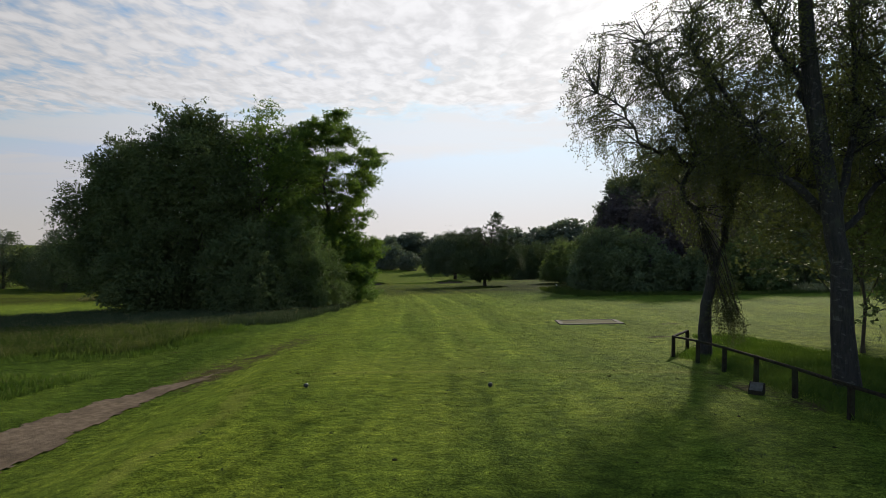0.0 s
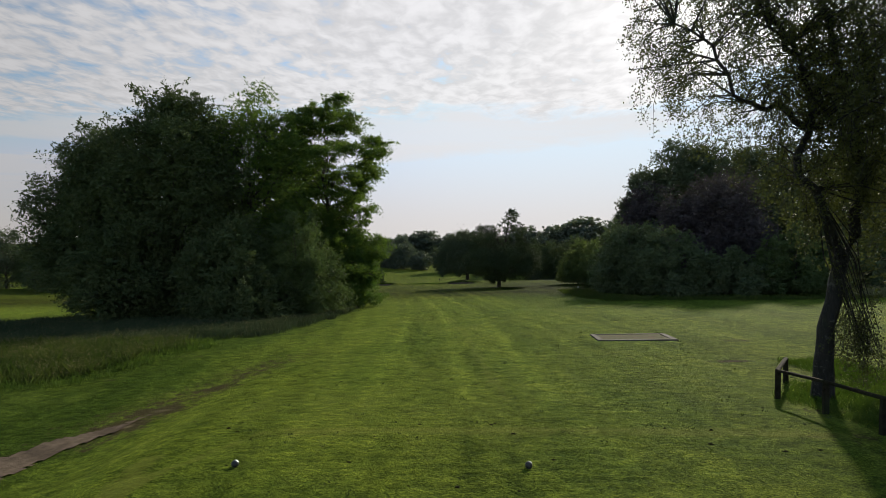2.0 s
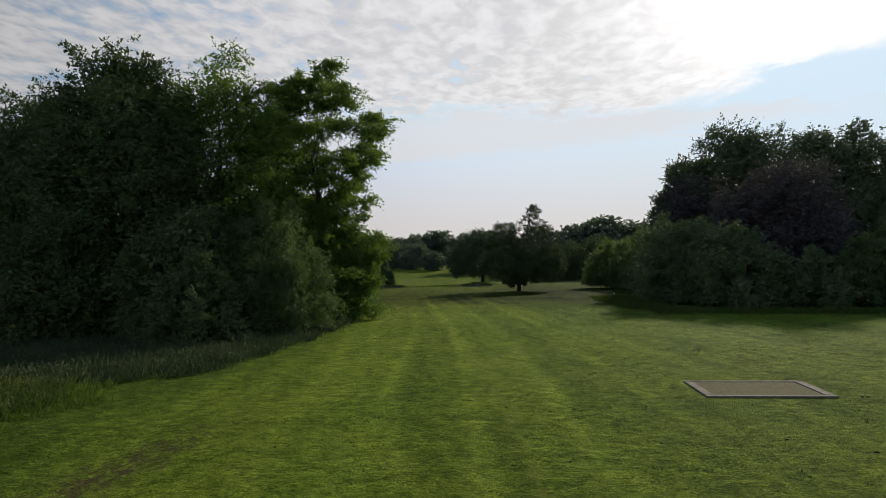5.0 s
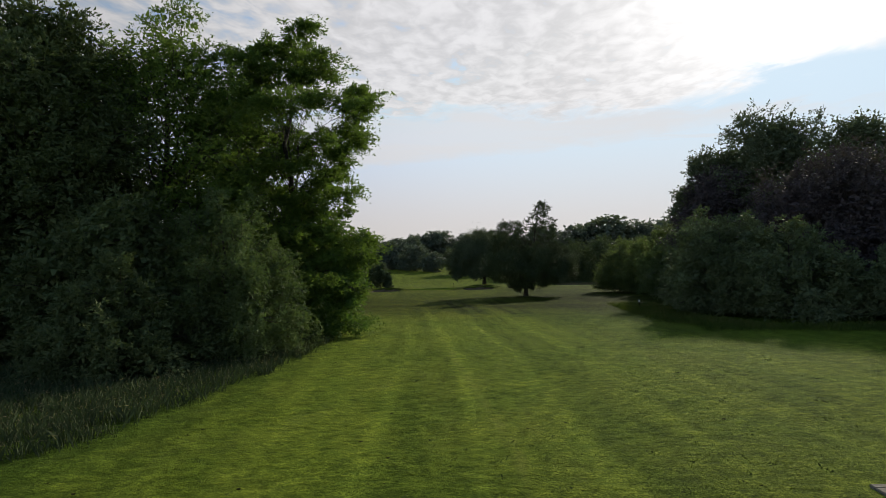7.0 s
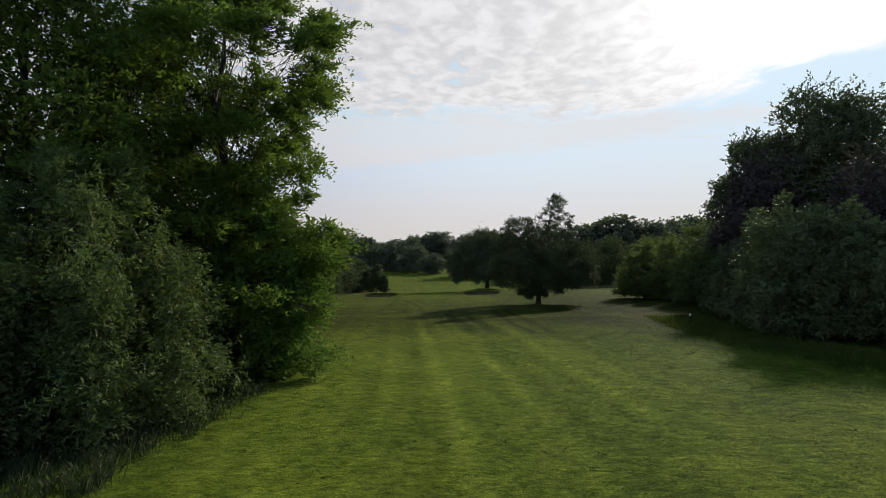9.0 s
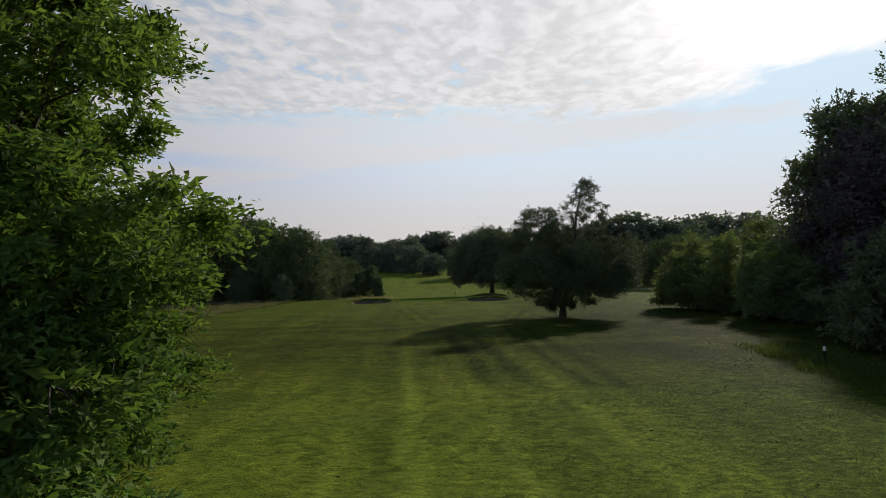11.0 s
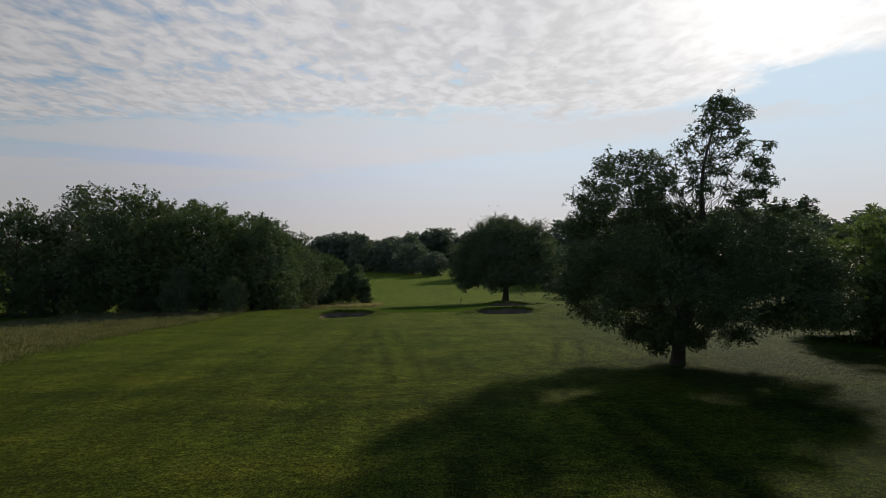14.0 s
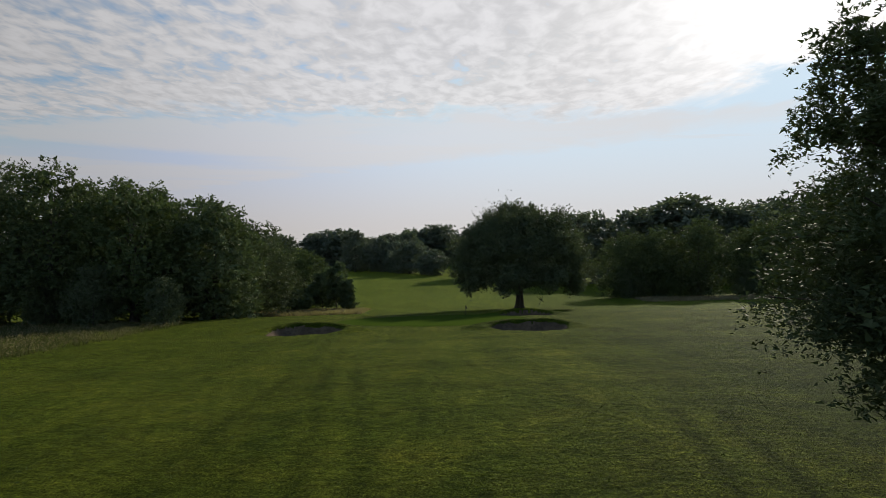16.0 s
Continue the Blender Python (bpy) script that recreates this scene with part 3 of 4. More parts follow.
        spread.append(size * tight * rng.uniform(0.6, 1.25, clumps))
        weight.append(np.full(clumps, full[i] * size * size))
    v, q = tubes(paths)
    ob = new("trunk", fast_mesh("trunk", v, q, [bark_mat], True))
    ob.parent = root
    ends, spread, weight, out_from = np.concatenate(ends), np.concatenate(spread), np.concatenate(weight), np.concatenate(out_from)
    # leaves stand along short shoots that fan out from each clump
    count = leaves // per
    pick = rng.choice(len(ends), count, p=weight / weight.sum())
    way = out_from[pick] * 0.75 + rng.normal(size=(count, 3)) * 0.62 + np.array([0, 0, 0.16])
    way[:, 2] *= flat
    way /= np.linalg.norm(way, axis=1)[:, None] + 1e-9
    reach = spread[pick] * rng.uniform(0.7, 1.5, count)
    off = rng.normal(size=(count, 3)) * np.array([0.42, 0.42, 0.42 * squash / 0.55]) * spread[pick][:, None]
    start = ends[pick] + off - way * reach[:, None] * 0.5
    s = np.sort(rng.random((count, per)), axis=1)[..., None]
    where = start[:, None] + way[:, None] * reach[:, None, None] * s
    where[..., 2] -= (droop + hang) * reach[:, None] * s[..., 0] ** 2 * rng.uniform(0.3, 1.7, (count, 1))
    where = where.reshape(-1, 3) + rng.normal(size=(count * per, 3)) * leaf[0] * 0.3
    where[:, 2] = np.maximum(where[:, 2], 0.1 + rng.uniform(0, 0.4, len(where)))
    v, q = leaves_at(rng, where, leaf[0], leaf[1], hang, 0.9, folded, np.repeat(way, per, axis=0) * 0.9)
    # larger shaded leaves deep inside the crown
    k = int(leaves * core)
    if k:
        own = rng.choice(lobes, k, p=full * np.prod(radii, 1) ** 0.67 / (full * np.prod(radii, 1) ** 0.67).sum())
        d = rng.normal(size=(k, 3))
        d /= np.linalg.norm(d, axis=1)[:, None]
        inner = centres[own] + d * radii[own] * rng.uniform(0.1, 0.82, (k, 1))
        inner[:, 2] = np.maximum(inner[:, 2], 0.3)
        iv, iq = leaves_at(rng, inner, leaf[0] * 1.7, leaf[1] * 2.1, hang, 0.5, folded)
        v, q = np.concatenate([v, iv]), np.concatenate([q, iq + len(v)])
    ob = new("crown", fast_mesh("crown", v, q, [leaf_mat]))
    ob.parent = root
    return root


def bush_form(seed, tall, wide, stems, fat=0.8):
    """Lobes for a bush of many stems of uneven height that lean outwards."""
    r_ = random.Random(seed)
    form = []
    for i in range(stems):
        share = math.sqrt((i + 0.5) / stems)
        turn = i * 2.39996 + r_.uniform(-0.3, 0.3)
        high = tall * (1 - 0.42 * share ** 2) * r_.uniform(0.72, 1.0)
        steps = max(2, round(high / (fat * 1.3)))
        for k in range(steps):
            z = high * (0.1 + 0.86 * (k + 0.5) / steps)
            r = 0.43 * wide * share * (0.78 + 0.3 * math.sin(math.pi * min(1, z / high * 1.1))) + r_.uniform(-0.2, 0.2)
            size = fat * r_.uniform(0.75, 1.25) * (1.1 - 0.45 * z / high)
            form.append((r * math.cos(turn), r * math.sin(turn), z, size, size * r_.uniform(0.7, 1.1), 1.0))
    return form


def on(x, y, dz=0.0):
    return (x, y, height(x, y) + dz)


# ---------------------------------------------------------------- clump beside the fairway
CLUMP = "trees of the dense clump beside the fairway"
build_tree("maple_tree", "dark dense maple tree with low spreading branches", on(-24.2, 44.4), 12.9, 8.8, M["maple"], M["bark"], 11, 72000, 0.06, 20, (0.17, 0.1), group=CLUMP, thick=0.3)
build_tree("maple_tree", "tall dark maple tree with a broad rounded crown", on(-18.5, 42.8), 15.0, 8.8, M["maple"], M["bark"], 12, 84000, 0.06, 24, (0.17, 0.1), group=CLUMP, thick=0.34)
build_tree("ash_tree", "tall mid-green ash tree with dense hanging skirts of leaves", on(-14.9, 46.2), 15.6, 9.8, M["ash"], M["bark"], 13, 74000, 0.03, 32, (0.19, 0.085), core=0.1, group=CLUMP, thick=0.34, flat=0.45, droop=0.35, tight=0.36, per=12, shoots=(0.1, 1.15))
plates = []
pr = random.Random(21)
for i in range(88):
    h = 1.9 + 13.9 * (i + 0.5) / 88
    girth = 5.6 * math.sin(math.pi * min(1, 0.22 + 0.74 * h / 16.4)) ** 0.45
    girth *= 1 - 0.24 * math.exp(-(((h - 7.2) / 1.3) ** 2)) - 0.2 * math.exp(-(((h - 4.8) / 1.4) ** 2)) + 0.09 * math.exp(-(((h - 10.0) / 1.5) ** 2))
    girth *= 1 - 0.3 * max(0.0, h - 12.5) / 3.3
    turn = i * 2.39996
    r = girth * pr.uniform(0.3, 0.9)
    plates.append((r * math.cos(turn), r * math.sin(turn), h - 0.05 * r + pr.uniform(-0.5, 0.5), pr.uniform(0.7, 1.5), pr.uniform(0.35, 0.75), 1.0))
build_tree("ash_tree", "bright green ash tree with layered feathery branches", on(-10.0, 50.0), 16.6, 10.2, M["ash"], M["bark"], 14, 150000, 0.07, 28, (0.17, 0.066), group=CLUMP, squash=0.3, thick=0.3, clumps=12, tight=0.62, core=0.04, form=plates, folded=True, flat=0.32, droop=0.3, per=12)
SPRAY = {"per": 12, "twigs": 3, "core": 0.12, "shoots": (0.3, 1.5)}
build_tree("sallow_bush", "grey-green sallow with fine drooping leaves", on(-10.5, 42.4), 7.9, 7.0, M["sallow"], M["bark"], 15, 90000, 0.02, leaf=(0.12, 0.045), hang=0.12, group=CLUMP, thick=0.12, tight=0.6, clumps=12, droop=0.5, form=bush_form(15, 7.9, 7.0, 19), **SPRAY)
build_tree("hawthorn_bush", "low green hawthorn bush reaching down to the grass", on(-9.0, 48.8), 8.2, 6.4, M["ash_dark"], M["bark"], 16, 60000, 0.01, leaf=(0.14, 0.075), group=CLUMP, thick=0.1, category="bush", tight=0.6, clumps=12, flat=0.5, droop=0.3, form=bush_form(16, 8.2, 6.4, 15, 0.85), **SPRAY)
build_tree("hawthorn_bush", "low dark hawthorn bush in front of the maples", on(-14.4, 40.9), 6.2, 6.6, M["maple"], M["bark"], 17, 26000, 0.02, 14, (0.2, 0.11), group=CLUMP, thick=0.1, category="bush")
build_tree("hawthorn_bush", "low dark hawthorn bush at the edge of the tall grass", on(-20.6, 41.0), 5.6, 6.8, M["maple"], M["bark"], 18, 26000, 0.02, 14, (0.2, 0.11), group=CLUMP, thick=0.1, category="bush")
build_tree("hawthorn_bush", "dark leafy hawthorn bush hanging over the tall grass", on(-12.2, 38.6), 4.4, 6.0, M["maple"], M["bark"], 22, 36000, 0.02, leaf=(0.13, 0.075), group=CLUMP, thick=0.08, category="bush", tight=0.6, clumps=12, form=bush_form(22, 4.4, 6.0, 13, 0.75), **SPRAY)
fans = []
for i in range(34):
    turn, h = i * 2.39996, 0.9 + 7.9 * (i + 0.5) / 34
    reach_out = 3.5 + 0.5 * math.sin(h * 2.1) if h < 7.2 else 3.3
    r = reach_out * pr.uniform(0.45, 0.95) * (0.55 if 5.9 < h < 6.7 else 1.0)
    fans.append((r * math.cos(turn), r * math.sin(turn), h, pr.uniform(0.9, 1.5), pr.uniform(0.35, 0.6), 1.0))
build_tree("ash_tree", "layered green ash tree alone in the dry meadow", on(-27.0, 80.0), 9.3, 8.4, M["wood_leaf"], M["bark"], 19, 70000, 0.04, 18, (0.15, 0.06), group=CLUMP, squash=0.3, thick=0.2, clumps=14, tight=0.5, core=0.06, form=fans, folded=True, flat=0.3, droop=0.3, per=13)
build_tree("ash_tree", "mid-green ash tree in the middle of the clump", on(-14.0, 52.6), 15.6, 9.0, M["ash_dark"], M["bark"], 20, 27000, 0.05, 22, (0.2, 0.1), group=CLUMP, thick=0.3, flat=0.4, droop=0.3, per=12)

# ---------------------------------------------------------------- wood across the fairway
COPSE = "trees and bushes of the copse across the fairway"
for x, y, tall, wide, mat, seed, count, name, label in (
    (31.0, 79.5, 18.6, 12.5, "oak", 31, 40000, "oak_tree", "tall dark oak tree rising above the copse"),
    (26.5, 83.0, 15.5, 9.5, "oak", 32, 32000, "oak_tree", "dark oak tree with ragged outer branches above the copse"),
    (35.0, 70.0, 15.5, 11.0, "oak", 33, 40000, "oak_tree", "broad dark oak tree behind the copse's bushes"),
    (43.0, 66.0, 14.6, 12.0, "oak", 34, 34000, "oak_tree", "broad dark oak tree at the back of the copse"),
    (24.6, 78.0, 12.8, 8.6, "copper", 35, 24000, "copper_beech", "tall dark purple-leaved copper beech below the oaks"),
    (24.4, 59.5, 10.0, 10.5, "copper", 36, 34000, "copper_beech", "purple-leaved copper beech among green bushes"),
    (15.6, 57.0, 7.6, 7.0, "thorn", 37, 18000, "hawthorn_bush", "dense dark hawthorn bush beside the mown grass"),
    (17.5, 52.5, 6.4, 7.4, "thorn", 38, 18000, "hawthorn_bush", "rounded dark hawthorn bush at the copse's front"),
    (22.0, 52.0, 4.2, 7.0, "thorn", 39, 16000, "hawthorn_bush", "wide dark hawthorn bush over tall grass"),
    (27.0, 51.0, 5.9, 5.6, "sallow", 40, 18000, "sallow_bush", "low green sallow bush at the copse's corner"),
    (32.0, 52.0, 6.0, 8.0, "thorn", 49, 14000, "hawthorn_bush", "low dark hawthorn bush at the copse's corner"),
    (36.0, 50.0, 5.4, 8.0, "thorn", 41, 12000, "hawthorn_bush", "dark hawthorn bush behind the tall grass"),
    (18.3, 65.0, 7.8, 7.4, "thorn", 42, 22000, "hawthorn_bush", "dense hawthorn bush over a strip of long grass"),
    (24.5, 73.0, 9.0, 7.0, "thorn", 43, 16000, "hawthorn_bush", "dark hawthorn bush under the tall oaks"),
    (19.4, 96.0, 7.6, 6.6, "cherry", 44, 20000, "cherry_tree", "light yellow-green cherry tree at the copse's end"),
    (22.0, 90.5, 9.0, 7.5, "cherry", 45, 20000, "cherry_tree", "light green cherry tree with upright shoots"),
    (21.0, 81.5, 6.8, 7.0, "sallow", 46, 18000, "sallow_bush", "grey-green sallow bush beside the cherry trees"),
    (27.5, 95.0, 8.6, 9.0, "cherry", 47, 14000, "cherry_tree", "green cherry tree behind the hedge line"),
    (29.0, 103.0, 9.4, 9.0, "thorn", 48, 12000, "maple_tree", "dark field maple behind the cherry trees"),
):
    if tall < 11 and mat != "copper":
        build_tree(name, label, on(x, y), tall, wide, M[mat], M["bark"], seed, int(count * 2.2), 0.02, leaf=(0.17, 0.1), group=COPSE, thick=tall * 0.014, tight=0.62, clumps=10, form=bush_form(seed, tall * 1.04, wide * 1.05, 17, tall * 0.11 + 0.15), category="bush" if "bush" in name else "tree", **SPRAY)
        continue
    build_tree(name, label, on(x, y), tall, wide, M[mat], M["bark"], seed, int(count * 1.6), 0.02 if tall < 11 else 0.05, 20, (0.21, 0.12) if tall < 14 else (0.26, 0.16), group=COPSE, thick=tall * 0.017, core=0.08 if mat == "cherry" else 0.2, clumps=18, tight=0.38, shoots=(0.2, 1.36) if tall < 11 else (0.06, 1.12), category="bush" if "bush" in name else "tree")

# ---------------------------------------------------------------- single trees of the fairway and green
maple_form = [(-3.0, 0.5, 5.1, 1.2, 0.7, 0.6), (-1.6, -1.3, 5.3, 1.4, 0.8, 0.7), (0.4, -1.9, 5.3, 1.5, 0.8, 0.7), (0.6, 1.9, 5.3, 1.5, 0.9, 0.7), (2.6, -1.3, 5.4, 1.4, 0.8, 0.7), (4.2, 0.2, 5.2, 1.3, 0.7, 0.6), (2.4, 2.0, 5.4, 1.5, 0.9, 0.7), (0.5, 0.0, 4.4, 2.3, 1.5, 0.8)]
mr = random.Random(8)
# an airy cone of thin ascending branches, and a lower open dome beside it
for i in range(60):
    h = (i + 0.5) / 60
    h = h ** 1.25
    r = (3.5 * (1 - h) ** 0.9 + 0.1) * math.sqrt(mr.uniform(0.1, 1.0))
    turn = i * 2.39996
    maple_form.append((1.75 + 0.05 * h + r * math.cos(turn), r * math.sin(turn), 5.7 + 5.3 * h, mr.uniform(0.32, 0.6), mr.uniform(0.22, 0.4), 0.3 + 0.5 * (1 - h) ** 2))
for i in range(42):
    h = (i + 0.5) / 42
    r = 2.5 * math.sqrt(1 - h * h * 0.9) * math.sqrt(mr.uniform(0.05, 1.0))
    turn = i * 2.39996 + 1
    maple_form.append((-1.75 + r * math.cos(turn), 0.5 + r * math.sin(turn), 5.6 + 3.05 * h, mr.uniform(0.45, 0.75), mr.uniform(0.28, 0.48), 0.27 + 0.36 * (1 - h) ** 2))
for z, r, n_lobes, rx, rz in ((4.4, 4.2, 12, 1.3, 0.85), (3.3, 4.5, 15, 1.15, 0.7), (2.4, 3.2, 10, 0.9, 0.55), (1.6, 1.8, 6, 0.7, 0.5)):
    for i in range(n_lobes):
        turn = 2 * math.pi * (i + 0.4 * math.sin(i * 5.3 + z)) / n_lobes + z
        maple_form.append((0.55 + r * 1.0 * math.cos(turn), 0.96 * r * math.sin(turn), z + 0.45 * math.sin(i * 2.7 + z), rx * (1 + 0.15 * math.sin(i * 3.1)), rz, 0.62))
maple_form += [(-3.3, 2.4, 5.9, 0.9, 0.6, 0.5), (-2.9, 2.6, 6.8, 0.8, 0.5, 0.45), (-2.4, 2.8, 7.6, 0.7, 0.45, 0.4), (-3.6, 0.6, 2.2, 0.7, 0.45, 0.6), (-0.9, -0.5, 0.8, 0.6, 0.5, 1.6), (0.7, -0.3, 0.9, 0.45, 0.4, 1.2), (-1.4, 0.2, 1.2, 0.7, 0.5, 1.5)]
build_tree("field_maple", "lone fairway tree with a dense skirt and an open airy top", on(6.3, 87.5), 11.3, 10.0, M["lone"], M["bark"], 61, 270000, 0.11, leaf=(0.09, 0.042), folded=False, thick=0.24, trunk_to=0.86, tight=0.44, clumps=16, core=0.16, lean=(1.7, 0.0), twigs=4, stems=[((-1.9, 0.4, 7.6), 0.6), ((0.9, 1.6, 7.0), 0.4)], form=maple_form, flat=0.42, droop=0.35, per=11, shoots=(0.14, 1.3))
oak_lobes = [(0.0, 0.0, 8.2, 6.0, 4.2, 1.0)]
for ring, z, count, r, shell in ((6.5, 5.2, 10, 2.6, 2.0), (6.0, 8.0, 10, 2.7, 2.1), (4.2, 10.5, 7, 2.5, 1.9), (1.4, 11.7, 3, 2.3, 1.7), (7.0, 3.7, 9, 1.8, 1.2)):
    for i in range(count):
        turn = 2 * math.pi * i / count + z
        oak_lobes.append((ring * math.cos(turn), ring * math.sin(turn), z + 0.5 * math.sin(i * 2.1 + z), r * (1 + 0.14 * math.sin(i * 3.7)), shell, 1.0))
build_tree("oak_tree", "solitary broad round oak beside the putting green", on(3.3, 155.0), 14.0, 18.0, M["oak"], M["bark"], 62, 130000, 0.16, leaf=(0.19, 0.13), thick=0.6, squash=0.7, trunk_to=0.55, clumps=24, tight=0.3, shoots=(0.05, 1.12), form=oak_lobes, fork=0.36)

# ---------------------------------------------------------------- far woods
FAR = "trees of the woods beyond the green"
rng = np.random.default_rng(5)
TALL = (12.6, 14.5, 16.0, 17.0, 15.0, 17.0, 18.5)
kinds = [build_tree("woodland_tree", "dense dark green woodland tree in the distance", on(x, y), tall, wide, M[mat], M["bark"], seed, 18000, 0.02, 26, (0.3, 0.21), group=FAR, thick=0.3, clumps=22, core=0.14, twigs=0, tight=0.3, shoots=(0.05, 1.1))
         for x, y, tall, wide, seed, mat in ((-30.5, 141.5, TALL[0], 10.0, 71, "thorn"), (-37.0, 137.0, TALL[1], 11.0, 72, "maple"), (-44.5, 136.0, TALL[2], 12.0, 73, "wood_leaf"), (-52.5, 138.0, TALL[3], 12.0, 74, "oak"))]
kinds += [build_tree("woodland_tree", "woodland tree beyond the far field, its leaves paled like haze", on(x, y), tall, wide, M["hazed_leaf"], M["bark"], seed, 7000, 0.02, 22, (0.65, 0.45), group=FAR, thick=0.3, clumps=16, core=0.2, twigs=0, tight=0.3, shoots=(0.03, 1.08))
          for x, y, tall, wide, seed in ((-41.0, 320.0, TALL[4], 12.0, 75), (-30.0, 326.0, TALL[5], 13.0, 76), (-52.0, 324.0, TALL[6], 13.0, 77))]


def wood(places, far=False):
    for x, y, tall in places:
        k = rng.integers(4, 7) if far else rng.integers(0, 4)
        s = tall / TALL[k]
        px, py, pz = on(x, y)
        girth = (1.15, 1.5) if far else (0.95, 1.25)
        m = pose(px, py, pz - 0.2, 0, 0, rng.uniform(0, 360)) @ Matrix.Diagonal((s * rng.uniform(*girth), s * rng.uniform(*girth), s, 1))
        copy_thing(kinds[k], m)


wood([(-60, 134, 14.6), (-68, 131, 14), (-35, 149, 14), (-42, 147, 15.5), (-50, 149, 16), (-60, 146, 16), (-30, 152, 12), (-78, 140, 15), (-90, 136, 14), (-105, 138, 14)])
wood([(-35, 174, 11), (-29.5, 171, 9.5), (-40, 180, 13), (-50, 190, 14), (-62, 200, 15), (-75, 205, 16)])
wood([(24 + i * 6.0 + rng.uniform(-1, 1), 181 + rng.uniform(-2, 2) - 1.0 * i, rng.uniform(5, 7)) for i in range(11)])
wood([(23 + i * 7.5 + rng.uniform(-2, 2), 186 + rng.uniform(-4, 6) - 1.2 * i, rng.uniform(11.5, 15)) for i in range(10)])
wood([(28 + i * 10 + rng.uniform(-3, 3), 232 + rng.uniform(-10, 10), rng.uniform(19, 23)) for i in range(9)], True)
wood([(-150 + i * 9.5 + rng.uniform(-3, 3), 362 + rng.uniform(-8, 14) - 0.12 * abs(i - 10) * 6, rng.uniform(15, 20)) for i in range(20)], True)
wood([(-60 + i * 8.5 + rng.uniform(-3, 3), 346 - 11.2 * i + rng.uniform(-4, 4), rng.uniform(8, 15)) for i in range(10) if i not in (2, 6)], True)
wood([(-66 - i * 7 + rng.uniform(-2, 2), 112 + 5 * i + rng.uniform(-5, 5), rng.uniform(9, 11.5)) for i in range(6)])
wood([(-31 - i * 6.5, 133.5 + rng.uniform(-2, 1.5) - 0.25 * i, rng.uniform(4.5, 6.5)) for i in range(9)])
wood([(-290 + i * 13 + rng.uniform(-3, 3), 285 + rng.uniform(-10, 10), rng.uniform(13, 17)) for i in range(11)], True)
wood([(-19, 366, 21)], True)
for x, y, tall, wide, seed in ((-25.0, 165.0, 6.0, 4.2, 91), (-22.2, 162.0, 7.0, 3.0, 92), (-20.4, 160.6, 4.6, 2.4, 93), (-27.5, 161.0, 3.2, 3.4, 94)):
    build_tree("thorn_bush", "small dark thorn bush beyond the putting green", on(x, y), tall, wide, M["thorn"], M["bark"], seed, 5000, 0.05, 9, (0.3, 0.2), group="thorn bushes beyond the green", thick=0.09, clumps=14, category="bush")

# ---------------------------------------------------------------- birches beside the tee
def hanging_birch(label, place, trunk_pts, trunk_rad, limbs, crown, seed, ends, leaves):
    """A weeping birch: trunk and limbs from given lines (about the foot); thin branches reach from them into the crown's
    ellipsoids (x, y, z, rx, ry, rz), and hanging twigs with small leaves end them."""
    rng = np.random.default_rng(seed)
    root = thing("birch_tree", place, label, "tree", "birch trees beside the tee")
    t = np.linspace(0, 1, 14)
    tp = np.asarray(trunk_pts, float)
    share = np.linspace(0, 1, len(tp))
    trunk = np.stack([np.interp(t, share, tp[:, k]) for k in range(3)], 1) + rng.normal(size=(14, 3)) * 0.02
    paths = [(trunk, np.interp(t, share, trunk_rad), 12)]
    wood_pts = []
    for pts, r0 in limbs:
        lp = np.asarray(pts, float)
        s = np.linspace(0, 1, 16)
        line = np.stack([np.interp(s, np.linspace(0, 1, len(lp)), lp[:, k]) for k in range(3)], 1)
        line[1:-1] += rng.normal(size=(14, 3)) * 0.06
        paths.append((line, np.linspace(r0, 0.02, 16), 7))
        wood_pts.append(line[4:])
    wood_pts = np.concatenate(wood_pts)
    size = np.array([c[3] * c[4] * c[5] for c in crown]) ** 0.8
    spots = []
    for i in rng.choice(len(crown), ends, p=size / size.sum()):
        c = np.array(crown[i])
        d = rng.normal(size=3)
        d *= rng.random() ** 0.38 / np.linalg.norm(d)
        tip = c[:3] + d * c[3:]
        gap = np.linalg.norm(wood_pts - tip, axis=1) + 1.2 * np.maximum(0, wood_pts[:, 2] - tip[2])
        base = wood_pts[np.argmin(gap)]
        middle = (base + tip) / 2 + rng.normal(size=3) * 0.12 + np.array([0, 0, 0.18])
        paths.append((np.array([base, middle, tip]), np.array([0.02, 0.013, 0.007]), 4))
        w = np.linspace(0, 1, 10)[:, None]
        spots.append(middle + (tip - middle) * w)
        for _ in range(3):
            a = tip + (middle - tip) * rng.uniform(0, 0.7)
            e = a + np.array([rng.normal() * 0.25, rng.normal() * 0.25, -rng.uniform(0.35, 1.1)])
            k = a + (e - a) * 0.4 + np.array([rng.normal() * 0.1, rng.normal() * 0.1, 0.1])
            paths.append((np.array([a, k, e]), np.array([0.006, 0.005, 0.003]), 3))
            spots.append(k + (e - k) * w)
    v, q = tubes(paths)
    ob = new("trunk", fast_mesh("trunk", v, q, [M["birch_bark"]], True))
    ob.parent = root
    spots = np.concatenate(spots)
    where = spots[rng.integers(0, len(spots), leaves)] + rng.normal(size=(leaves, 3)) * np.array([0.07, 0.07, 0.05])
    v, q = leaves_at(rng, where, 0.053, 0.041, 0.35)
    ob = new("crown", fast_mesh("crown", v, q, [M["birch"]]))
    ob.parent = root
    return root


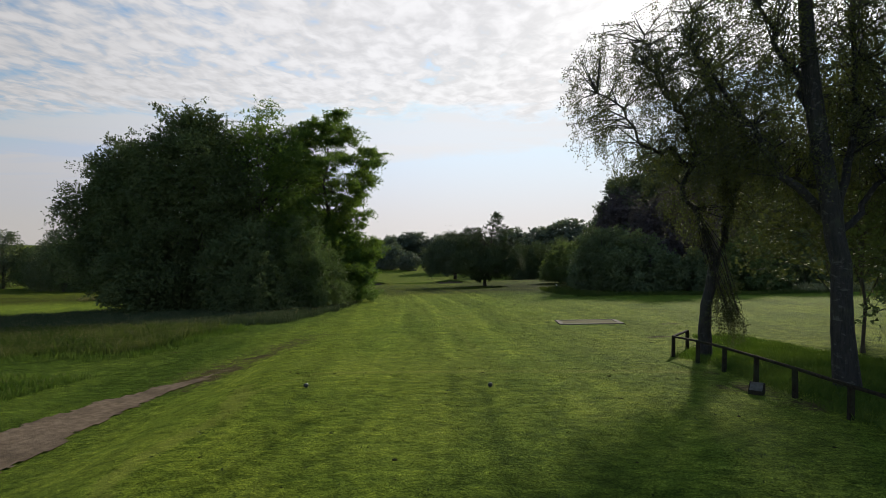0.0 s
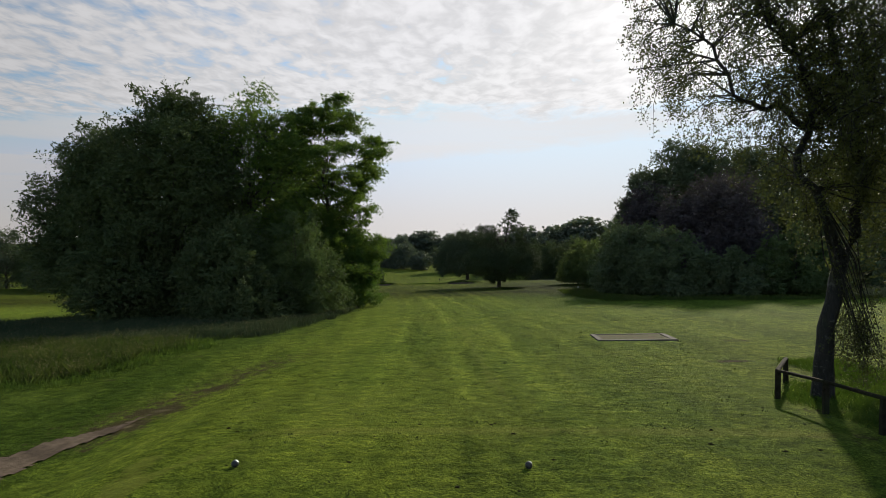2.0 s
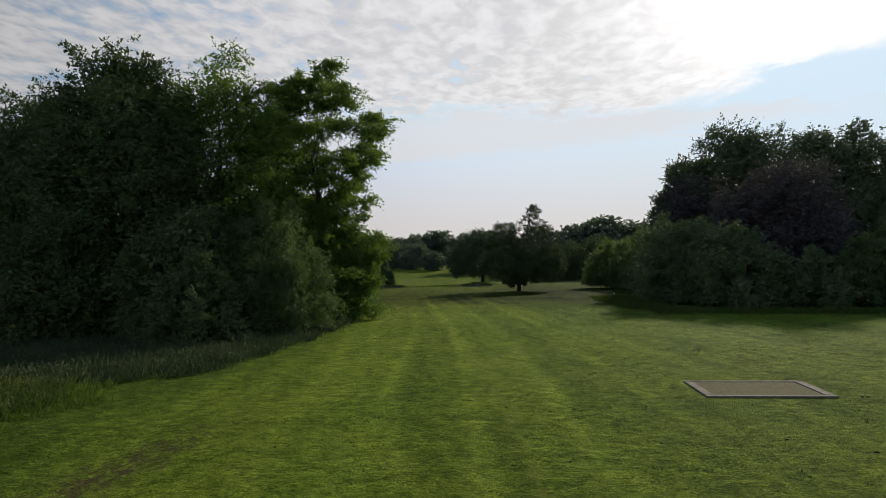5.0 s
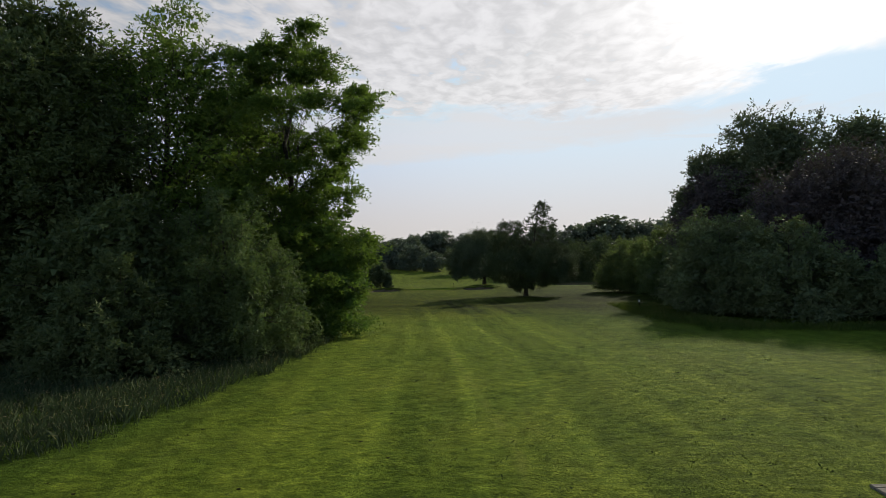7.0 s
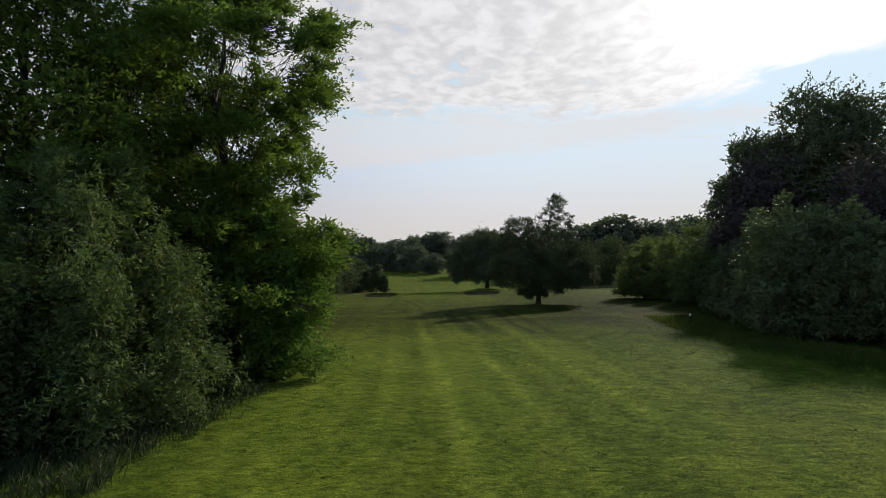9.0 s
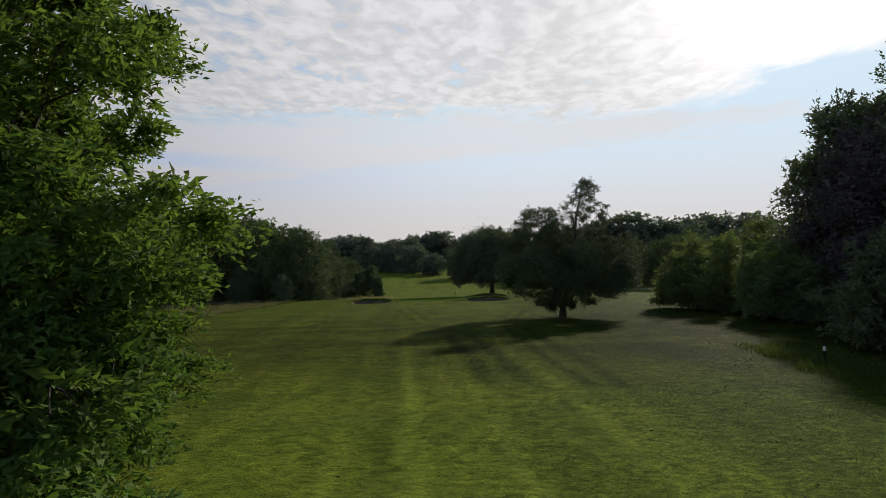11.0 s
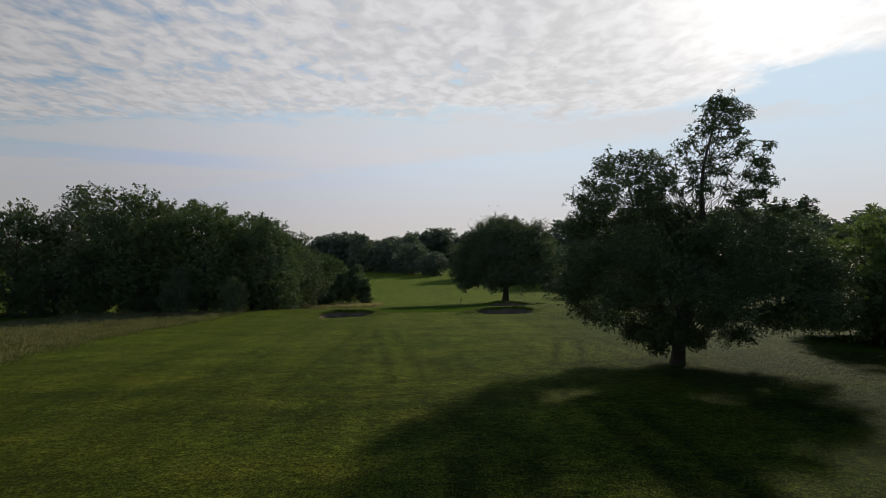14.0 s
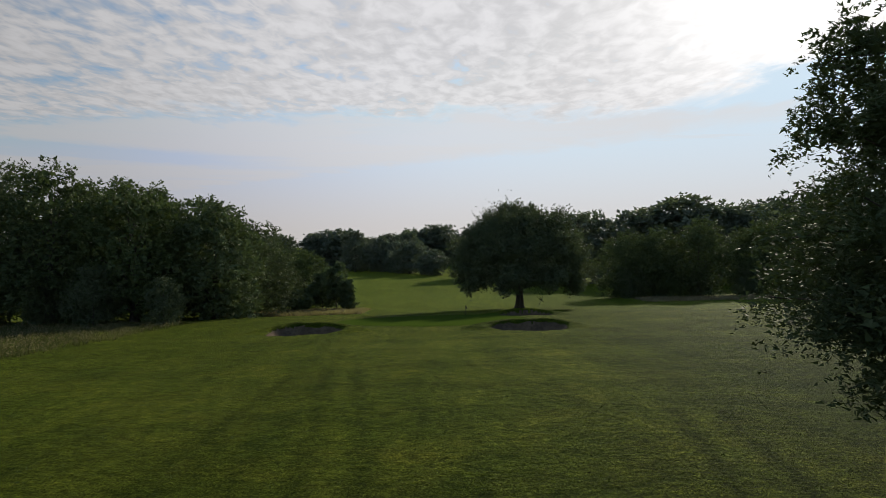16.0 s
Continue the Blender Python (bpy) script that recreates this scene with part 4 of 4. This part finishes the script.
hanging_birch("leaning silver birch with hanging twigs behind the knee rail", on(7.75, 17.1, -0.1),
    [(0, 0, 0), (-0.06, -0.1, 1.2), (0.1, -0.2, 2.3), (0.2, -0.3, 3.2)], [0.23, 0.165, 0.145, 0.135],
    [([(0.2, -0.3, 3.1), (-0.4, -0.5, 4.2), (-0.9, -0.7, 5.1), (-0.6, -0.6, 6.2), (-1.0, -0.6, 7.4), (-2.0, -0.6, 8.6)], 0.11),
     ([(-0.75, -0.6, 5.7), (-1.3, -0.6, 6.1), (-1.75, -0.7, 5.95), (-2.2, -0.7, 6.4), (-2.6, -0.8, 7.2), (-3.4, -0.8, 7.7)], 0.07),
     ([(0.2, -0.3, 3.1), (0.7, -0.2, 4.4), (0.6, 0.0, 6.0), (0.3, 0.3, 8.0), (-0.2, 0.4, 9.5), (-0.4, 0.2, 10.8)], 0.12),
     ([(0.6, 0.0, 5.6), (1.2, 0.6, 6.6), (1.9, 1.0, 7.6), (2.4, 1.3, 8.2)], 0.07),
     ([(-1.0, -0.6, 7.2), (-1.6, -0.4, 8.6), (-2.0, -0.2, 9.8)], 0.06)],
    [(-2.5, -0.5, 7.8, 2.2, 1.8, 2.0), (0.0, 0.0, 8.8, 2.4, 2.2, 2.6), (-0.5, -0.3, 6.0, 1.8, 1.7, 1.5), (1.2, 0.5, 7.2, 1.8, 1.8, 2.0), (0.3, -0.2, 4.6, 1.5, 1.5, 0.9), (0.75, -0.2, 1.3, 0.36, 0.33, 0.55), (0.75, -0.2, 1.3, 0.36, 0.33, 0.55), (0.72, -0.2, 1.6, 0.3, 0.3, 0.6), (0.8, -0.2, 1.0, 0.33, 0.33, 0.4)] + [(0.74, -0.2, 1.35, 0.36, 0.33, 0.6)] * 6, 81, 480, 82000)
hanging_birch("large rough-barked birch with thick forking limbs", on(8.75, 12.5, -0.1),
    [(0, 0, 0), (-0.08, 0, 1.5), (-0.2, 0, 3.0), (-0.35, 0, 4.2), (-0.7, 0.1, 6.5), (-0.85, 0.2, 9.5), (-0.6, 0.3, 12.0)], [0.28, 0.215, 0.195, 0.2, 0.18, 0.12, 0.05],
    [([(-0.2, 0, 3.7), (-1.0, 0.3, 4.6), (-1.7, 0.6, 5.6), (-2.3, 0.9, 6.8), (-2.9, 1.2, 8.0)], 0.11),
     ([(-0.2, 0, 4.0), (0.2, 0.1, 5.2), (0.3, 0.2, 7.0), (0.4, 0.3, 9.0), (0.6, 0.4, 11.0)], 0.1),
     ([(-0.6, 0.1, 6.0), (-1.1, 0.4, 7.4), (-1.5, 0.8, 9.0), (-2.0, 1.0, 10.5)], 0.08),
     ([(-0.15, 0, 3.3), (0.8, 0.4, 4.3), (1.8, 0.8, 5.2), (2.8, 1.0, 6.4)], 0.08),
     ([(0.2, 0.1, 5.2), (1.2, 0.6, 6.6), (2.2, 0.9, 7.8), (3.0, 1.0, 9.0)], 0.07),
     ([(-0.3, 0.1, 4.4), (-0.7, 1.2, 4.8), (-1.2, 2.2, 5.6)], 0.06)],
    [(-1.2, 0.6, 8.6, 2.4, 2.2, 2.8), (1.6, 0.6, 8.0, 2.6, 2.2, 2.8), (0.4, 0.6, 5.6, 2.4, 2.0, 1.3), (-1.4, 1.4, 5.8, 1.6, 1.6, 1.3)], 82, 560, 94000)
for x, y, tall, wide, seed, mat in ((14.5, 21.5, 7.0, 6.0, 84, "birch"), (12.8, 17.6, 9.0, 5.0, 83, "birch"), (16.8, 24.5, 12.0, 7.0, 86, "birch"), (12.3, 13.2, 5.6, 4.0, 85, "cherry"), (15.5, 15.0, 9.0, 7.0, 87, "birch")):
    build_tree("hazel_bush", "sunlit green hazel bush with thin dark stems" if mat == "cherry" else "airy olive-green hazel behind the birches with bare lower stems", on(x, y), tall, wide, M[mat], M["bark"], seed, 16000 if mat == "cherry" else 11000, 0.12 if mat == "cherry" else 0.36, 14, (0.12, 0.08), thick=0.06, group="bushes behind the birches", category="bush", clumps=16, core=0.05, tight=0.45, shoots=(0.3, 1.4))


# ---------------------------------------------------------------- path and putting green
def draped(name, inside, box, step, lift, mat, label, category):
    xs_, ys_ = np.arange(box[0], box[1], step), np.arange(box[2], box[3], step)
    v, q = sheet(xs_, ys_, lift)
    c = v[q].mean(1)
    q = q[inside(c[:, 0], c[:, 1])]
    used, inv = np.unique(q, return_inverse=True)
    return tagged(new(name, fast_mesh(name, v[used], inv.reshape(q.shape), [mat], True)), label, category, kind="structure")


def wave(a, k=1.0):
    return np.sin(a * 1.7 * k) * 0.5 + np.sin(a * 4.3 * k + 1.3) * 0.3 + np.sin(a * 9.7 * k + 0.5) * 0.2


def in_path(x, y):
    mid = np.interp(y, [-20, 4, 10.4, 14.6, 17.6], [-12.5, -10.0, -8.35, -8.1, -7.0])
    half = np.interp(y, [-20, 10, 14.6, 16.5, 17.6], [1.1, 1.0, 0.6, 0.3, 0.04])
    return np.abs(x - mid + 0.12 * wave(y)) < half + 0.1 * wave(y, 2.1) + 0.05 * wave(x + y * 3, 3.0)


draped("path", in_path, (-15, -6, -20, 18), 0.1, 0.025, M["soil"], "bare trodden earth path with reddish-brown soil", "path")
draped("putting_green", lambda x, y: ((x + 6.6) / 8.2) ** 2 + ((y - 131.5) / 5.6) ** 2 < 1, (-16, 3, 124, 139), 0.3, 0.015, M["green"], "smooth close-mown putting green", "green")
for b, lab in zip(BUNKERS, ("shallow kidney-shaped bunker of sand coloured dark for its shade", "bunker of brown sand with a broken grassy lip", "low shaded bunker behind the putting green")):
    draped("bunker", lambda x, y: hollow(b, x, y) + 0.03 * wave(np.arctan2(y - b[1], x - b[0]) * 4) < 0.97, (b[0] - 4, b[0] + 4, b[1] - 3, b[1] + 3), 0.12, 0.02, M["sand"], lab, "bunker")



# ---------------------------------------------------------------- grass
def blades(rng, x, y, tall, spread, width=0.012, per=7):
    """Bent blades in tufts at x, y."""
    n = len(x)
    k = n * per
    ax, ay = np.repeat(x, per) + rng.normal(size=k) * spread, np.repeat(y, per) + rng.normal(size=k) * spread
    h = np.repeat(tall, per) * rng.uniform(0.45, 1.1, k)
    az = ground(ax, ay) - 0.02
    d = rng.normal(size=(k, 2)) * 0.3 * h[:, None]
    side = rng.normal(size=(k, 2))
    side /= np.linalg.norm(side, axis=1)[:, None]
    w = side * width * rng.uniform(0.6, 1.4, (k, 1))
    z = np.zeros(k)
    base = np.stack([ax, ay, az], 1)
    wide = np.concatenate([w, z[:, None]], 1)
    midp = base + np.stack([d[:, 0] * 0.35, d[:, 1] * 0.35, h * 0.6], 1)
    tip = base + np.stack([d[:, 0], d[:, 1], h], 1)
    v = np.stack([base - wide, base + wide, midp + wide * 0.8, tip], 1).reshape(-1, 3)
    return v, np.arange(4 * k).reshape(-1, 4), tip


def grass(name, label, rng, region, box, count, tall, mat, spread=0.12, width=0.012, heads=0.0, per=7, head=(0.12, 0.014)):
    x, y = rng.uniform(box[0], box[1], count), rng.uniform(box[2], box[3], count)
    keep = region(x, y)
    x, y = x[keep], y[keep]
    patch = 0.75 + 0.25 * wave(x * 0.8 + 0.5 * wave(y * 0.6)) * wave(y * 0.7 + 1)
    v, q, tip = blades(rng, x, y, tall * patch * rng.uniform(0.7, 1.2, len(x)), spread, width, per)
    tagged(new(name, fast_mesh(name, v, q, [mat])), label, "grass", kind="stuff")
    if heads:
        tip = tip[rng.random(len(tip)) < heads]
        hv, hq = leaves_at(rng, tip, head[0], head[1], -0.4, 0.0)
        tagged(new("seed_heads", fast_mesh("seed_heads", hv, hq, [M["straw"]])), "pale straw-coloured seed heads of tall grass", "grass", kind="stuff")


g = np.random.default_rng(9)


def rough_near(x, y):
    front = np.interp(x, [-40, -16, -10.6, -9.3, -8.6], [19.0, 19.6, 20.2, 22.0, 26.0]) + 0.5 * wave(x)
    side = np.interp(y, [18, 23.5, 26, 27.2, 28.4, 29.6, 37, 42, 50], [-10.4, -9.6, -8.8, -9.6, -9.9, -8.2, -7.2, -6.8, -7.4]) + 0.3 * wave(y)
    back = np.interp(x, [-45, -28, -20], [38, 40, 48])
    return (y > front) & (x < side) & (y < back) & (x > -33 + 3 * wave(y * 0.4) + 0.25 * (y - 30))


def rough_left(x, y):
    return (x < np.interp(y, [8, 13, 16, 18.4], [-12.6, -12.0, -11.0, -10.4]) + 0.25 * wave(y)) & (y < 17.6 + 0.25 * wave(x)) & (x > -24 + 2 * wave(y * 0.5)) & (y > 7 + wave(x * 0.5))


def rough_copse(x, y):
    side = np.interp(y, [42, 46, 52, 60, 80, 96], [20.0, 11.5, 10.5, 10.8, 12.6, 15.5]) + 0.3 * wave(y)
    front = np.interp(x, [10, 20, 50], [47.5, 44.8, 44.2])
    return (x > side) & (y > front) & (y < 68 + wave(x)) & (x < side + 3.2 + np.clip(48 - y, 0, 5) * 8)


def rough_far(x, y):
    edge = np.interp(y, [62, 75, 88, 100, 112, 128, 140, 150], [-19, -21.5, -25.2, -27.4, -28.4, -29.0, -27.5, -27]) + 0.5 * wave(y * 0.5)
    return (x < edge) & (x > edge - 22 + 2 * wave(y * 0.3)) & (y < 133 + wave(x * 0.4)) & (y > 64 + 2 * wave(x * 0.5))


def rough_green(x, y):
    return (x < -16.5 - 0.1 * (y - 150)) & (x > -34) & (y > 150) & (y < 163)


def rough_edge(x, y):
    return rough_near(x, y) & ~(rough_near(x + 1.0, y) & rough_near(x, y - 0.9) & rough_near(x + 0.7, y - 0.7))


grass("tall_grass", "tall unmown grass with pale seed heads", g, lambda x, y: rough_near(x, y) & ~rough_edge(x, y) & (y < 28.2), (-40, -6, 18, 48), 34000, 0.46, M["tall"], 0.14, 0.0032, 0.6, head=(0.085, 0.0065))
grass("tall_grass", "unmown grass below the clump, coloured dark for its shade, with sparse whitish heads", g, lambda x, y: rough_near(x, y) & (y > 28.2), (-40, -6, 18, 48), 30000, 0.44, M["shaded_grass"], 0.14, 0.0045, 0.16, head=(0.1, 0.01))
grass("lush_grass", "lush green fringe along the tall unmown grass", g, lambda x, y: rough_edge(x, y) & (y < 28.2), (-40, -6, 18, 48), 24000, 0.32, M["lush"], 0.1, 0.004)
grass("tall_grass", "tall tangled grass and nettles beside the path", g, rough_left, (-26, -10, 6, 19), 11000, 0.3, M["lush"], 0.12, 0.005, 0.08, head=(0.08, 0.008))
grass("tall_grass", "strip of long grass under the copse's bushes", g, rough_copse, (9, 58, 41, 97), 50000, 0.45, M["tall"], 0.2, 0.006, 0.12, head=(0.1, 0.008))
grass("tall_grass", "pale reedy tall grass at the copse's corner", g, lambda x, y: np.hypot((x - 31.6) / 2.6, (y - 46.5) / 2.0) + 0.15 * wave(x * 2) < 1, (24, 36, 43, 50), 2600, 0.85, M["reed"], 0.2, 0.012)
grass("tall_grass", "wide strip of long dry grass before the woods", g, rough_far, (-52, -18, 60, 134), 20000, 0.44, M["meadow"], 0.3, 0.012, 0.7, per=5, head=(0.16, 0.02))
grass("tall_grass", "pale dry grass beyond the putting green", g, rough_green, (-36, -14, 149, 164), 4500, 0.6, M["straw"], 0.3, 0.03)
grass("tall_grass", "pale dry heath grass before the far wood", g, lambda x, y: (y > 172 - 0.1 * x) & (y < 182 - 0.1 * x), (24, 70, 160, 184), 4500, 0.6, M["straw"], 0.3, 0.035)
grass("lush_grass", "lush long grass around the birches and rail posts", g, lambda x, y: (x > np.interp(y, [5.7, 10, 15, 17.2, 18.9], [7.55, 7.25, 7.05, 6.95, 8.1]) + 0.1 * wave(y)) & ((y < 18.8) | (x > 9.5)) & (x + y * 0.15 < 14.5), (6.6, 14, 5.5, 22), 15000, 0.2, M["lush"], 0.09, 0.004)
grass("turf_tufts", "scattered darker tufts standing out of mown turf", g, lambda x, y: (np.abs(x + 1) < 9 + y * 0.06) & ((x > -5) | (y > 24)), (-18, 18, 4, 100), 3600, 0.075, M["maple"], 0.05, 0.014, per=6)
grass("mown_grass", "short uneven blades of the mown turf", g, lambda x, y: (np.abs(x + 0.06 * y) < 7.5) & (x > np.where(y < 18, -4.6, -30)) & (x < np.where(y < 19, 6.6, 30)) & (np.hypot((x - 6.8) / 1.8, (y - 27) / 1.2) > 1), (-16, 9, 4.5, 92), 30000, 0.05, M["short"], 0.08, 0.012, per=3)


def lumps(rng, x, y, size):
    """Low crumbled lumps of soil as one mesh."""
    k, m = len(x), 7
    turn = np.arange(m) * 2 * np.pi / m
    vs = []
    for ring, up in ((1.0, -0.2), (0.8, 0.45), (0.35, 0.75)):
        r = size[:, None] * ring * rng.uniform(0.6, 1.25, (k, m))
        a = turn[None] + rng.uniform(0, 6.3, (k, 1)) * 0
        px, py = x[:, None] + r * np.cos(a) * 1.3, y[:, None] + r * np.sin(a)
        vs.append(np.stack([px, py, ground(x, y)[:, None] + size[:, None] * 0.6 * up * rng.uniform(0.6, 1.3, (k, m))], -1))
    v = np.stack(vs, 1).reshape(-1, 3)
    base = np.arange(k)[:, None, None] * (3 * m)
    j = np.arange(m)
    q = np.concatenate([np.stack([r * m + j, r * m + (j + 1) % m, (r + 1) * m + (j + 1) % m, (r + 1) * m + j], 1) for r in (0, 1)])
    cap = np.array([[2 * m, 2 * m + 1, 2 * m + 2, 2 * m + 3], [2 * m, 2 * m + 3, 2 * m + 4, 2 * m + 5], [2 * m, 2 * m + 5, 2 * m + 6, 2 * m + 6]])[:2]
    return v, (np.concatenate([q, cap])[None] + base).reshape(-1, 4)


cx, cy = g.uniform(-9, 10, 1500), 4 + 96 * g.random(1500) ** 1.5
keep = (np.hypot((cx - 6.8) / 1.8, (cy - 27) / 1.2) > 1) & ((cx > -4.8) | (cy > 24)) & (wave(cx * 0.9 + cy * 0.23) + wave(cy * 0.5, 1.4) > -0.25)
cx, cy = cx[keep], cy[keep]
ex = g.uniform(-4.2, 6.0, 46)
ey = 14.5 - 0.006 * ex ** 2 + g.normal(size=46) * 0.45
cx, cy = np.concatenate([cx, ex]), np.concatenate([cy, ey])
v, q = lumps(g, cx, cy, 0.01 + 0.03 * g.random(len(cx)) ** 4)
tagged(new("soil_clods", fast_mesh("soil_clods", v, q, [M["clod"]])), "small dark crumbled clods scattered over the turf", "soil", kind="stuff")


# ---------------------------------------------------------------- knee rail, sign, markers, mat, pin
def box_bm(sx, sy, sz, bevel=0.008, taper=0.0):
    bm = bmesh.new()
    bmesh.ops.create_cube(bm, size=1)
    for v in bm.verts:
        k = 1 - taper * (v.co.z + 0.5)
        v.co = Vector((v.co.x * sx * k, v.co.y * sy * k, (v.co.z + 0.5) * sz))
    bmesh.ops.bevel(bm, geom=bm.edges[:], offset=bevel, segments=2, affect="EDGES")
    return bm


def rail_bm(a, b, w, h):
    """A rail from a to b, slightly bowed."""
    a, b = Vector(a), Vector(b)
    bm = box_bm((b - a).length, w, h, 0.012)
    bmesh.ops.translate(bm, verts=bm.verts, vec=(0, 0, -h / 2))
    turn = (b - a).to_track_quat("X", "Z").to_matrix().to_4x4()
    bmesh.ops.transform(bm, verts=bm.verts, matrix=Matrix.Translation((a + b) / 2) @ turn)
    return bm


r = random.Random(3)
fence = thing("knee_rail", on(7.0, 17.1), "dark weathered timber knee rail on short square posts", "fence")
fx, fy, fz = fence.location
spots = [(8.0, 18.9), (6.86, 17.2), (6.95, 15.75), (6.98, 14.35), (7.05, 13.0), (7.14, 11.7), (7.2, 10.2), (7.3, 8.7), (7.4, 7.2), (7.5, 5.7)]
tops = []
for x, y in spots:
    z = height(x, y)
    bm = box_bm(0.095, 0.095, 0.8, 0.01, 0.06)
    bmesh.ops.transform(bm, verts=bm.verts, matrix=pose(x - fx, y - fy, z - fz - 0.18, r.uniform(-2.5, 2.5), r.uniform(-2.5, 2.5), r.uniform(-8, 8)))
    part("post", bm, M["timber"], fence)
    tops.append((x - fx, y - fy, z - fz + 0.6))
for a, b in zip(tops, tops[1:]):
    part("rail", rail_bm(a, b, 0.085, 0.055), M["timber"], fence)

sign = thing("tee_sign", on(6.55, 12.05), "small wedge-shaped wooden tee sign with a slanting face", "sign")
bm = bmesh.new()
prof = [(-0.16, 0.0), (0.14, 0.0), (0.14, 0.3), (0.08, 0.31), (-0.16, 0.1)]
front = [bm.verts.new((p, -0.19, q)) for p, q in prof]
rear = [bm.verts.new((p, 0.19, q)) for p, q in prof]
bm.faces.new(front)
bm.faces.new(rear[::-1])
for i in range(5):
    bm.faces.new((front[i], rear[i], rear[(i + 1) % 5], front[(i + 1) % 5]))
bmesh.ops.recalc_face_normals(bm, faces=bm.faces)
bmesh.ops.bevel(bm, geom=bm.edges[:], offset=0.008, segments=2, affect="EDGES")
part("body", bm, M["timber"], sign)
bm = box_bm(0.29, 0.32, 0.012, 0.003)
bmesh.ops.transform(bm, verts=bm.verts, matrix=pose(-0.045, 0, 0.212, 0, -41, 0))
part("face_plate", bm, M["plate"], sign, "pale worn face plate")
sign.rotation_euler, sign.scale = (0, 0, radians(52)), (0.75, 0.75, 0.75)

for x, y in ((-3.05, 12.85), (1.05, 12.82)):
    marker = thing("tee_marker", on(x, y), "small round black tee marker with a white cap on the turf", "tee marker", "tee markers")
    bm = bmesh.new()
    bmesh.ops.create_uvsphere(bm, u_segments=16, v_segments=10, radius=0.052)
    for v in bm.verts:
        v.co.z = max(v.co.z, -0.038)
    bmesh.ops.translate(bm, verts=bm.verts, vec=(0, 0, 0.042))
    part("ball", bm, M["black"], marker)
    bm = bmesh.new()
    bmesh.ops.create_uvsphere(bm, u_segments=16, v_segments=10, radius=0.0545)
    bmesh.ops.delete(bm, geom=[v for v in bm.verts if v.co.z < 0.041], context="VERTS")
    bmesh.ops.transform(bm, verts=bm.verts, matrix=pose(0, 0, 0.042, -20, 30, 0))
    part("cap", bm, M["white"], marker, "white painted cap")
    bm = box_bm(0.02, 0.02, 0.05, 0.003)
    bmesh.ops.translate(bm, verts=bm.verts, vec=(0, 0, -0.04))
    part("spike", bm, M["black"], marker)

pad = thing("practice_mat", on(6.8, 27.0), "worn practice mat in a pale concrete frame, sunk in turf", "mat")
slope = math.degrees(math.atan2(height(6.8, 28) - height(6.8, 26), 2))
tilt = math.degrees(math.atan2(height(8.2, 27) - height(5.4, 27), 2.8))
pad.matrix_world = pose(6.8, 27.0, height(6.8, 27.0) + 0.008, slope, -tilt, -2)
for name, sx, sy, x, y in (("edging", 2.9, 0.13, 0, 0.74), ("edging", 2.9, 0.13, 0, -0.74), ("edging", 0.22, 1.35, -1.34, 0), ("edging", 0.22, 1.35, 1.34, 0)):
    bm = box_bm(sx, sy, 0.09, 0.012)
    bmesh.ops.translate(bm, verts=bm.verts, vec=(x, y, -0.06))
    part(name, bm, M["concrete"], pad, "pale concrete edging slab")
bm = box_bm(2.44, 1.34, 0.06, 0.006)
bmesh.ops.translate(bm, verts=bm.verts, vec=(0, 0, -0.045))
part("mat_surface", bm, M["mat"], pad, "faded olive mat surface with dirt")

pin = thing("flagstick", on(-3.5, 135.0), "short flagstick with a small dark flag on the green", "flagstick")
v, q = tubes([(np.array([[0, 0, -0.1], [0, 0, 0.5], [0, 0, 1.0]]), np.array([0.015, 0.014, 0.012]), 8)])
ob = new("stick", fast_mesh("stick", v, q, [M["black"]], True))
ob.parent = pin
bm = bmesh.new()
rows = []
for i in range(7):
    a = i / 6
    rows.append([bm.verts.new((0.02 + a * 0.11, 0.03 * math.sin(a * 5), 0.97 - a * 0.11 - b * (0.36 - a * 0.2))) for b in (0, 0.5, 1)])
for p, s in zip(rows, rows[1:]):
    for j in range(2):
        bm.faces.new((p[j], s[j], s[j + 1], p[j + 1]))
bmesh.ops.solidify(bm, geom=bm.faces[:], thickness=0.006)
part("flag", bm, M["flag"], pin, "small dark triangular flag")

for x, y, lab in ((12.5, 63.6, "short stake with a white top in the long grass"), (-33.3, 89.2, "short dark stake with a white top beside the dry meadow")):
    stake = thing("marker_stake", on(x, y), lab, "marker stake", "marker stakes")
    bm = box_bm(0.07, 0.07, 0.65, 0.006, 0.1)
    bmesh.ops.translate(bm, verts=bm.verts, vec=(0, 0, -0.15))
    part("stake_shaft", bm, M["timber"], stake)
    bm = box_bm(0.075, 0.075, 0.16, 0.006)
    bmesh.ops.translate(bm, verts=bm.verts, vec=(0, 0, 0.48))
    part("stake_top", bm, M["white"], stake, "white painted top")
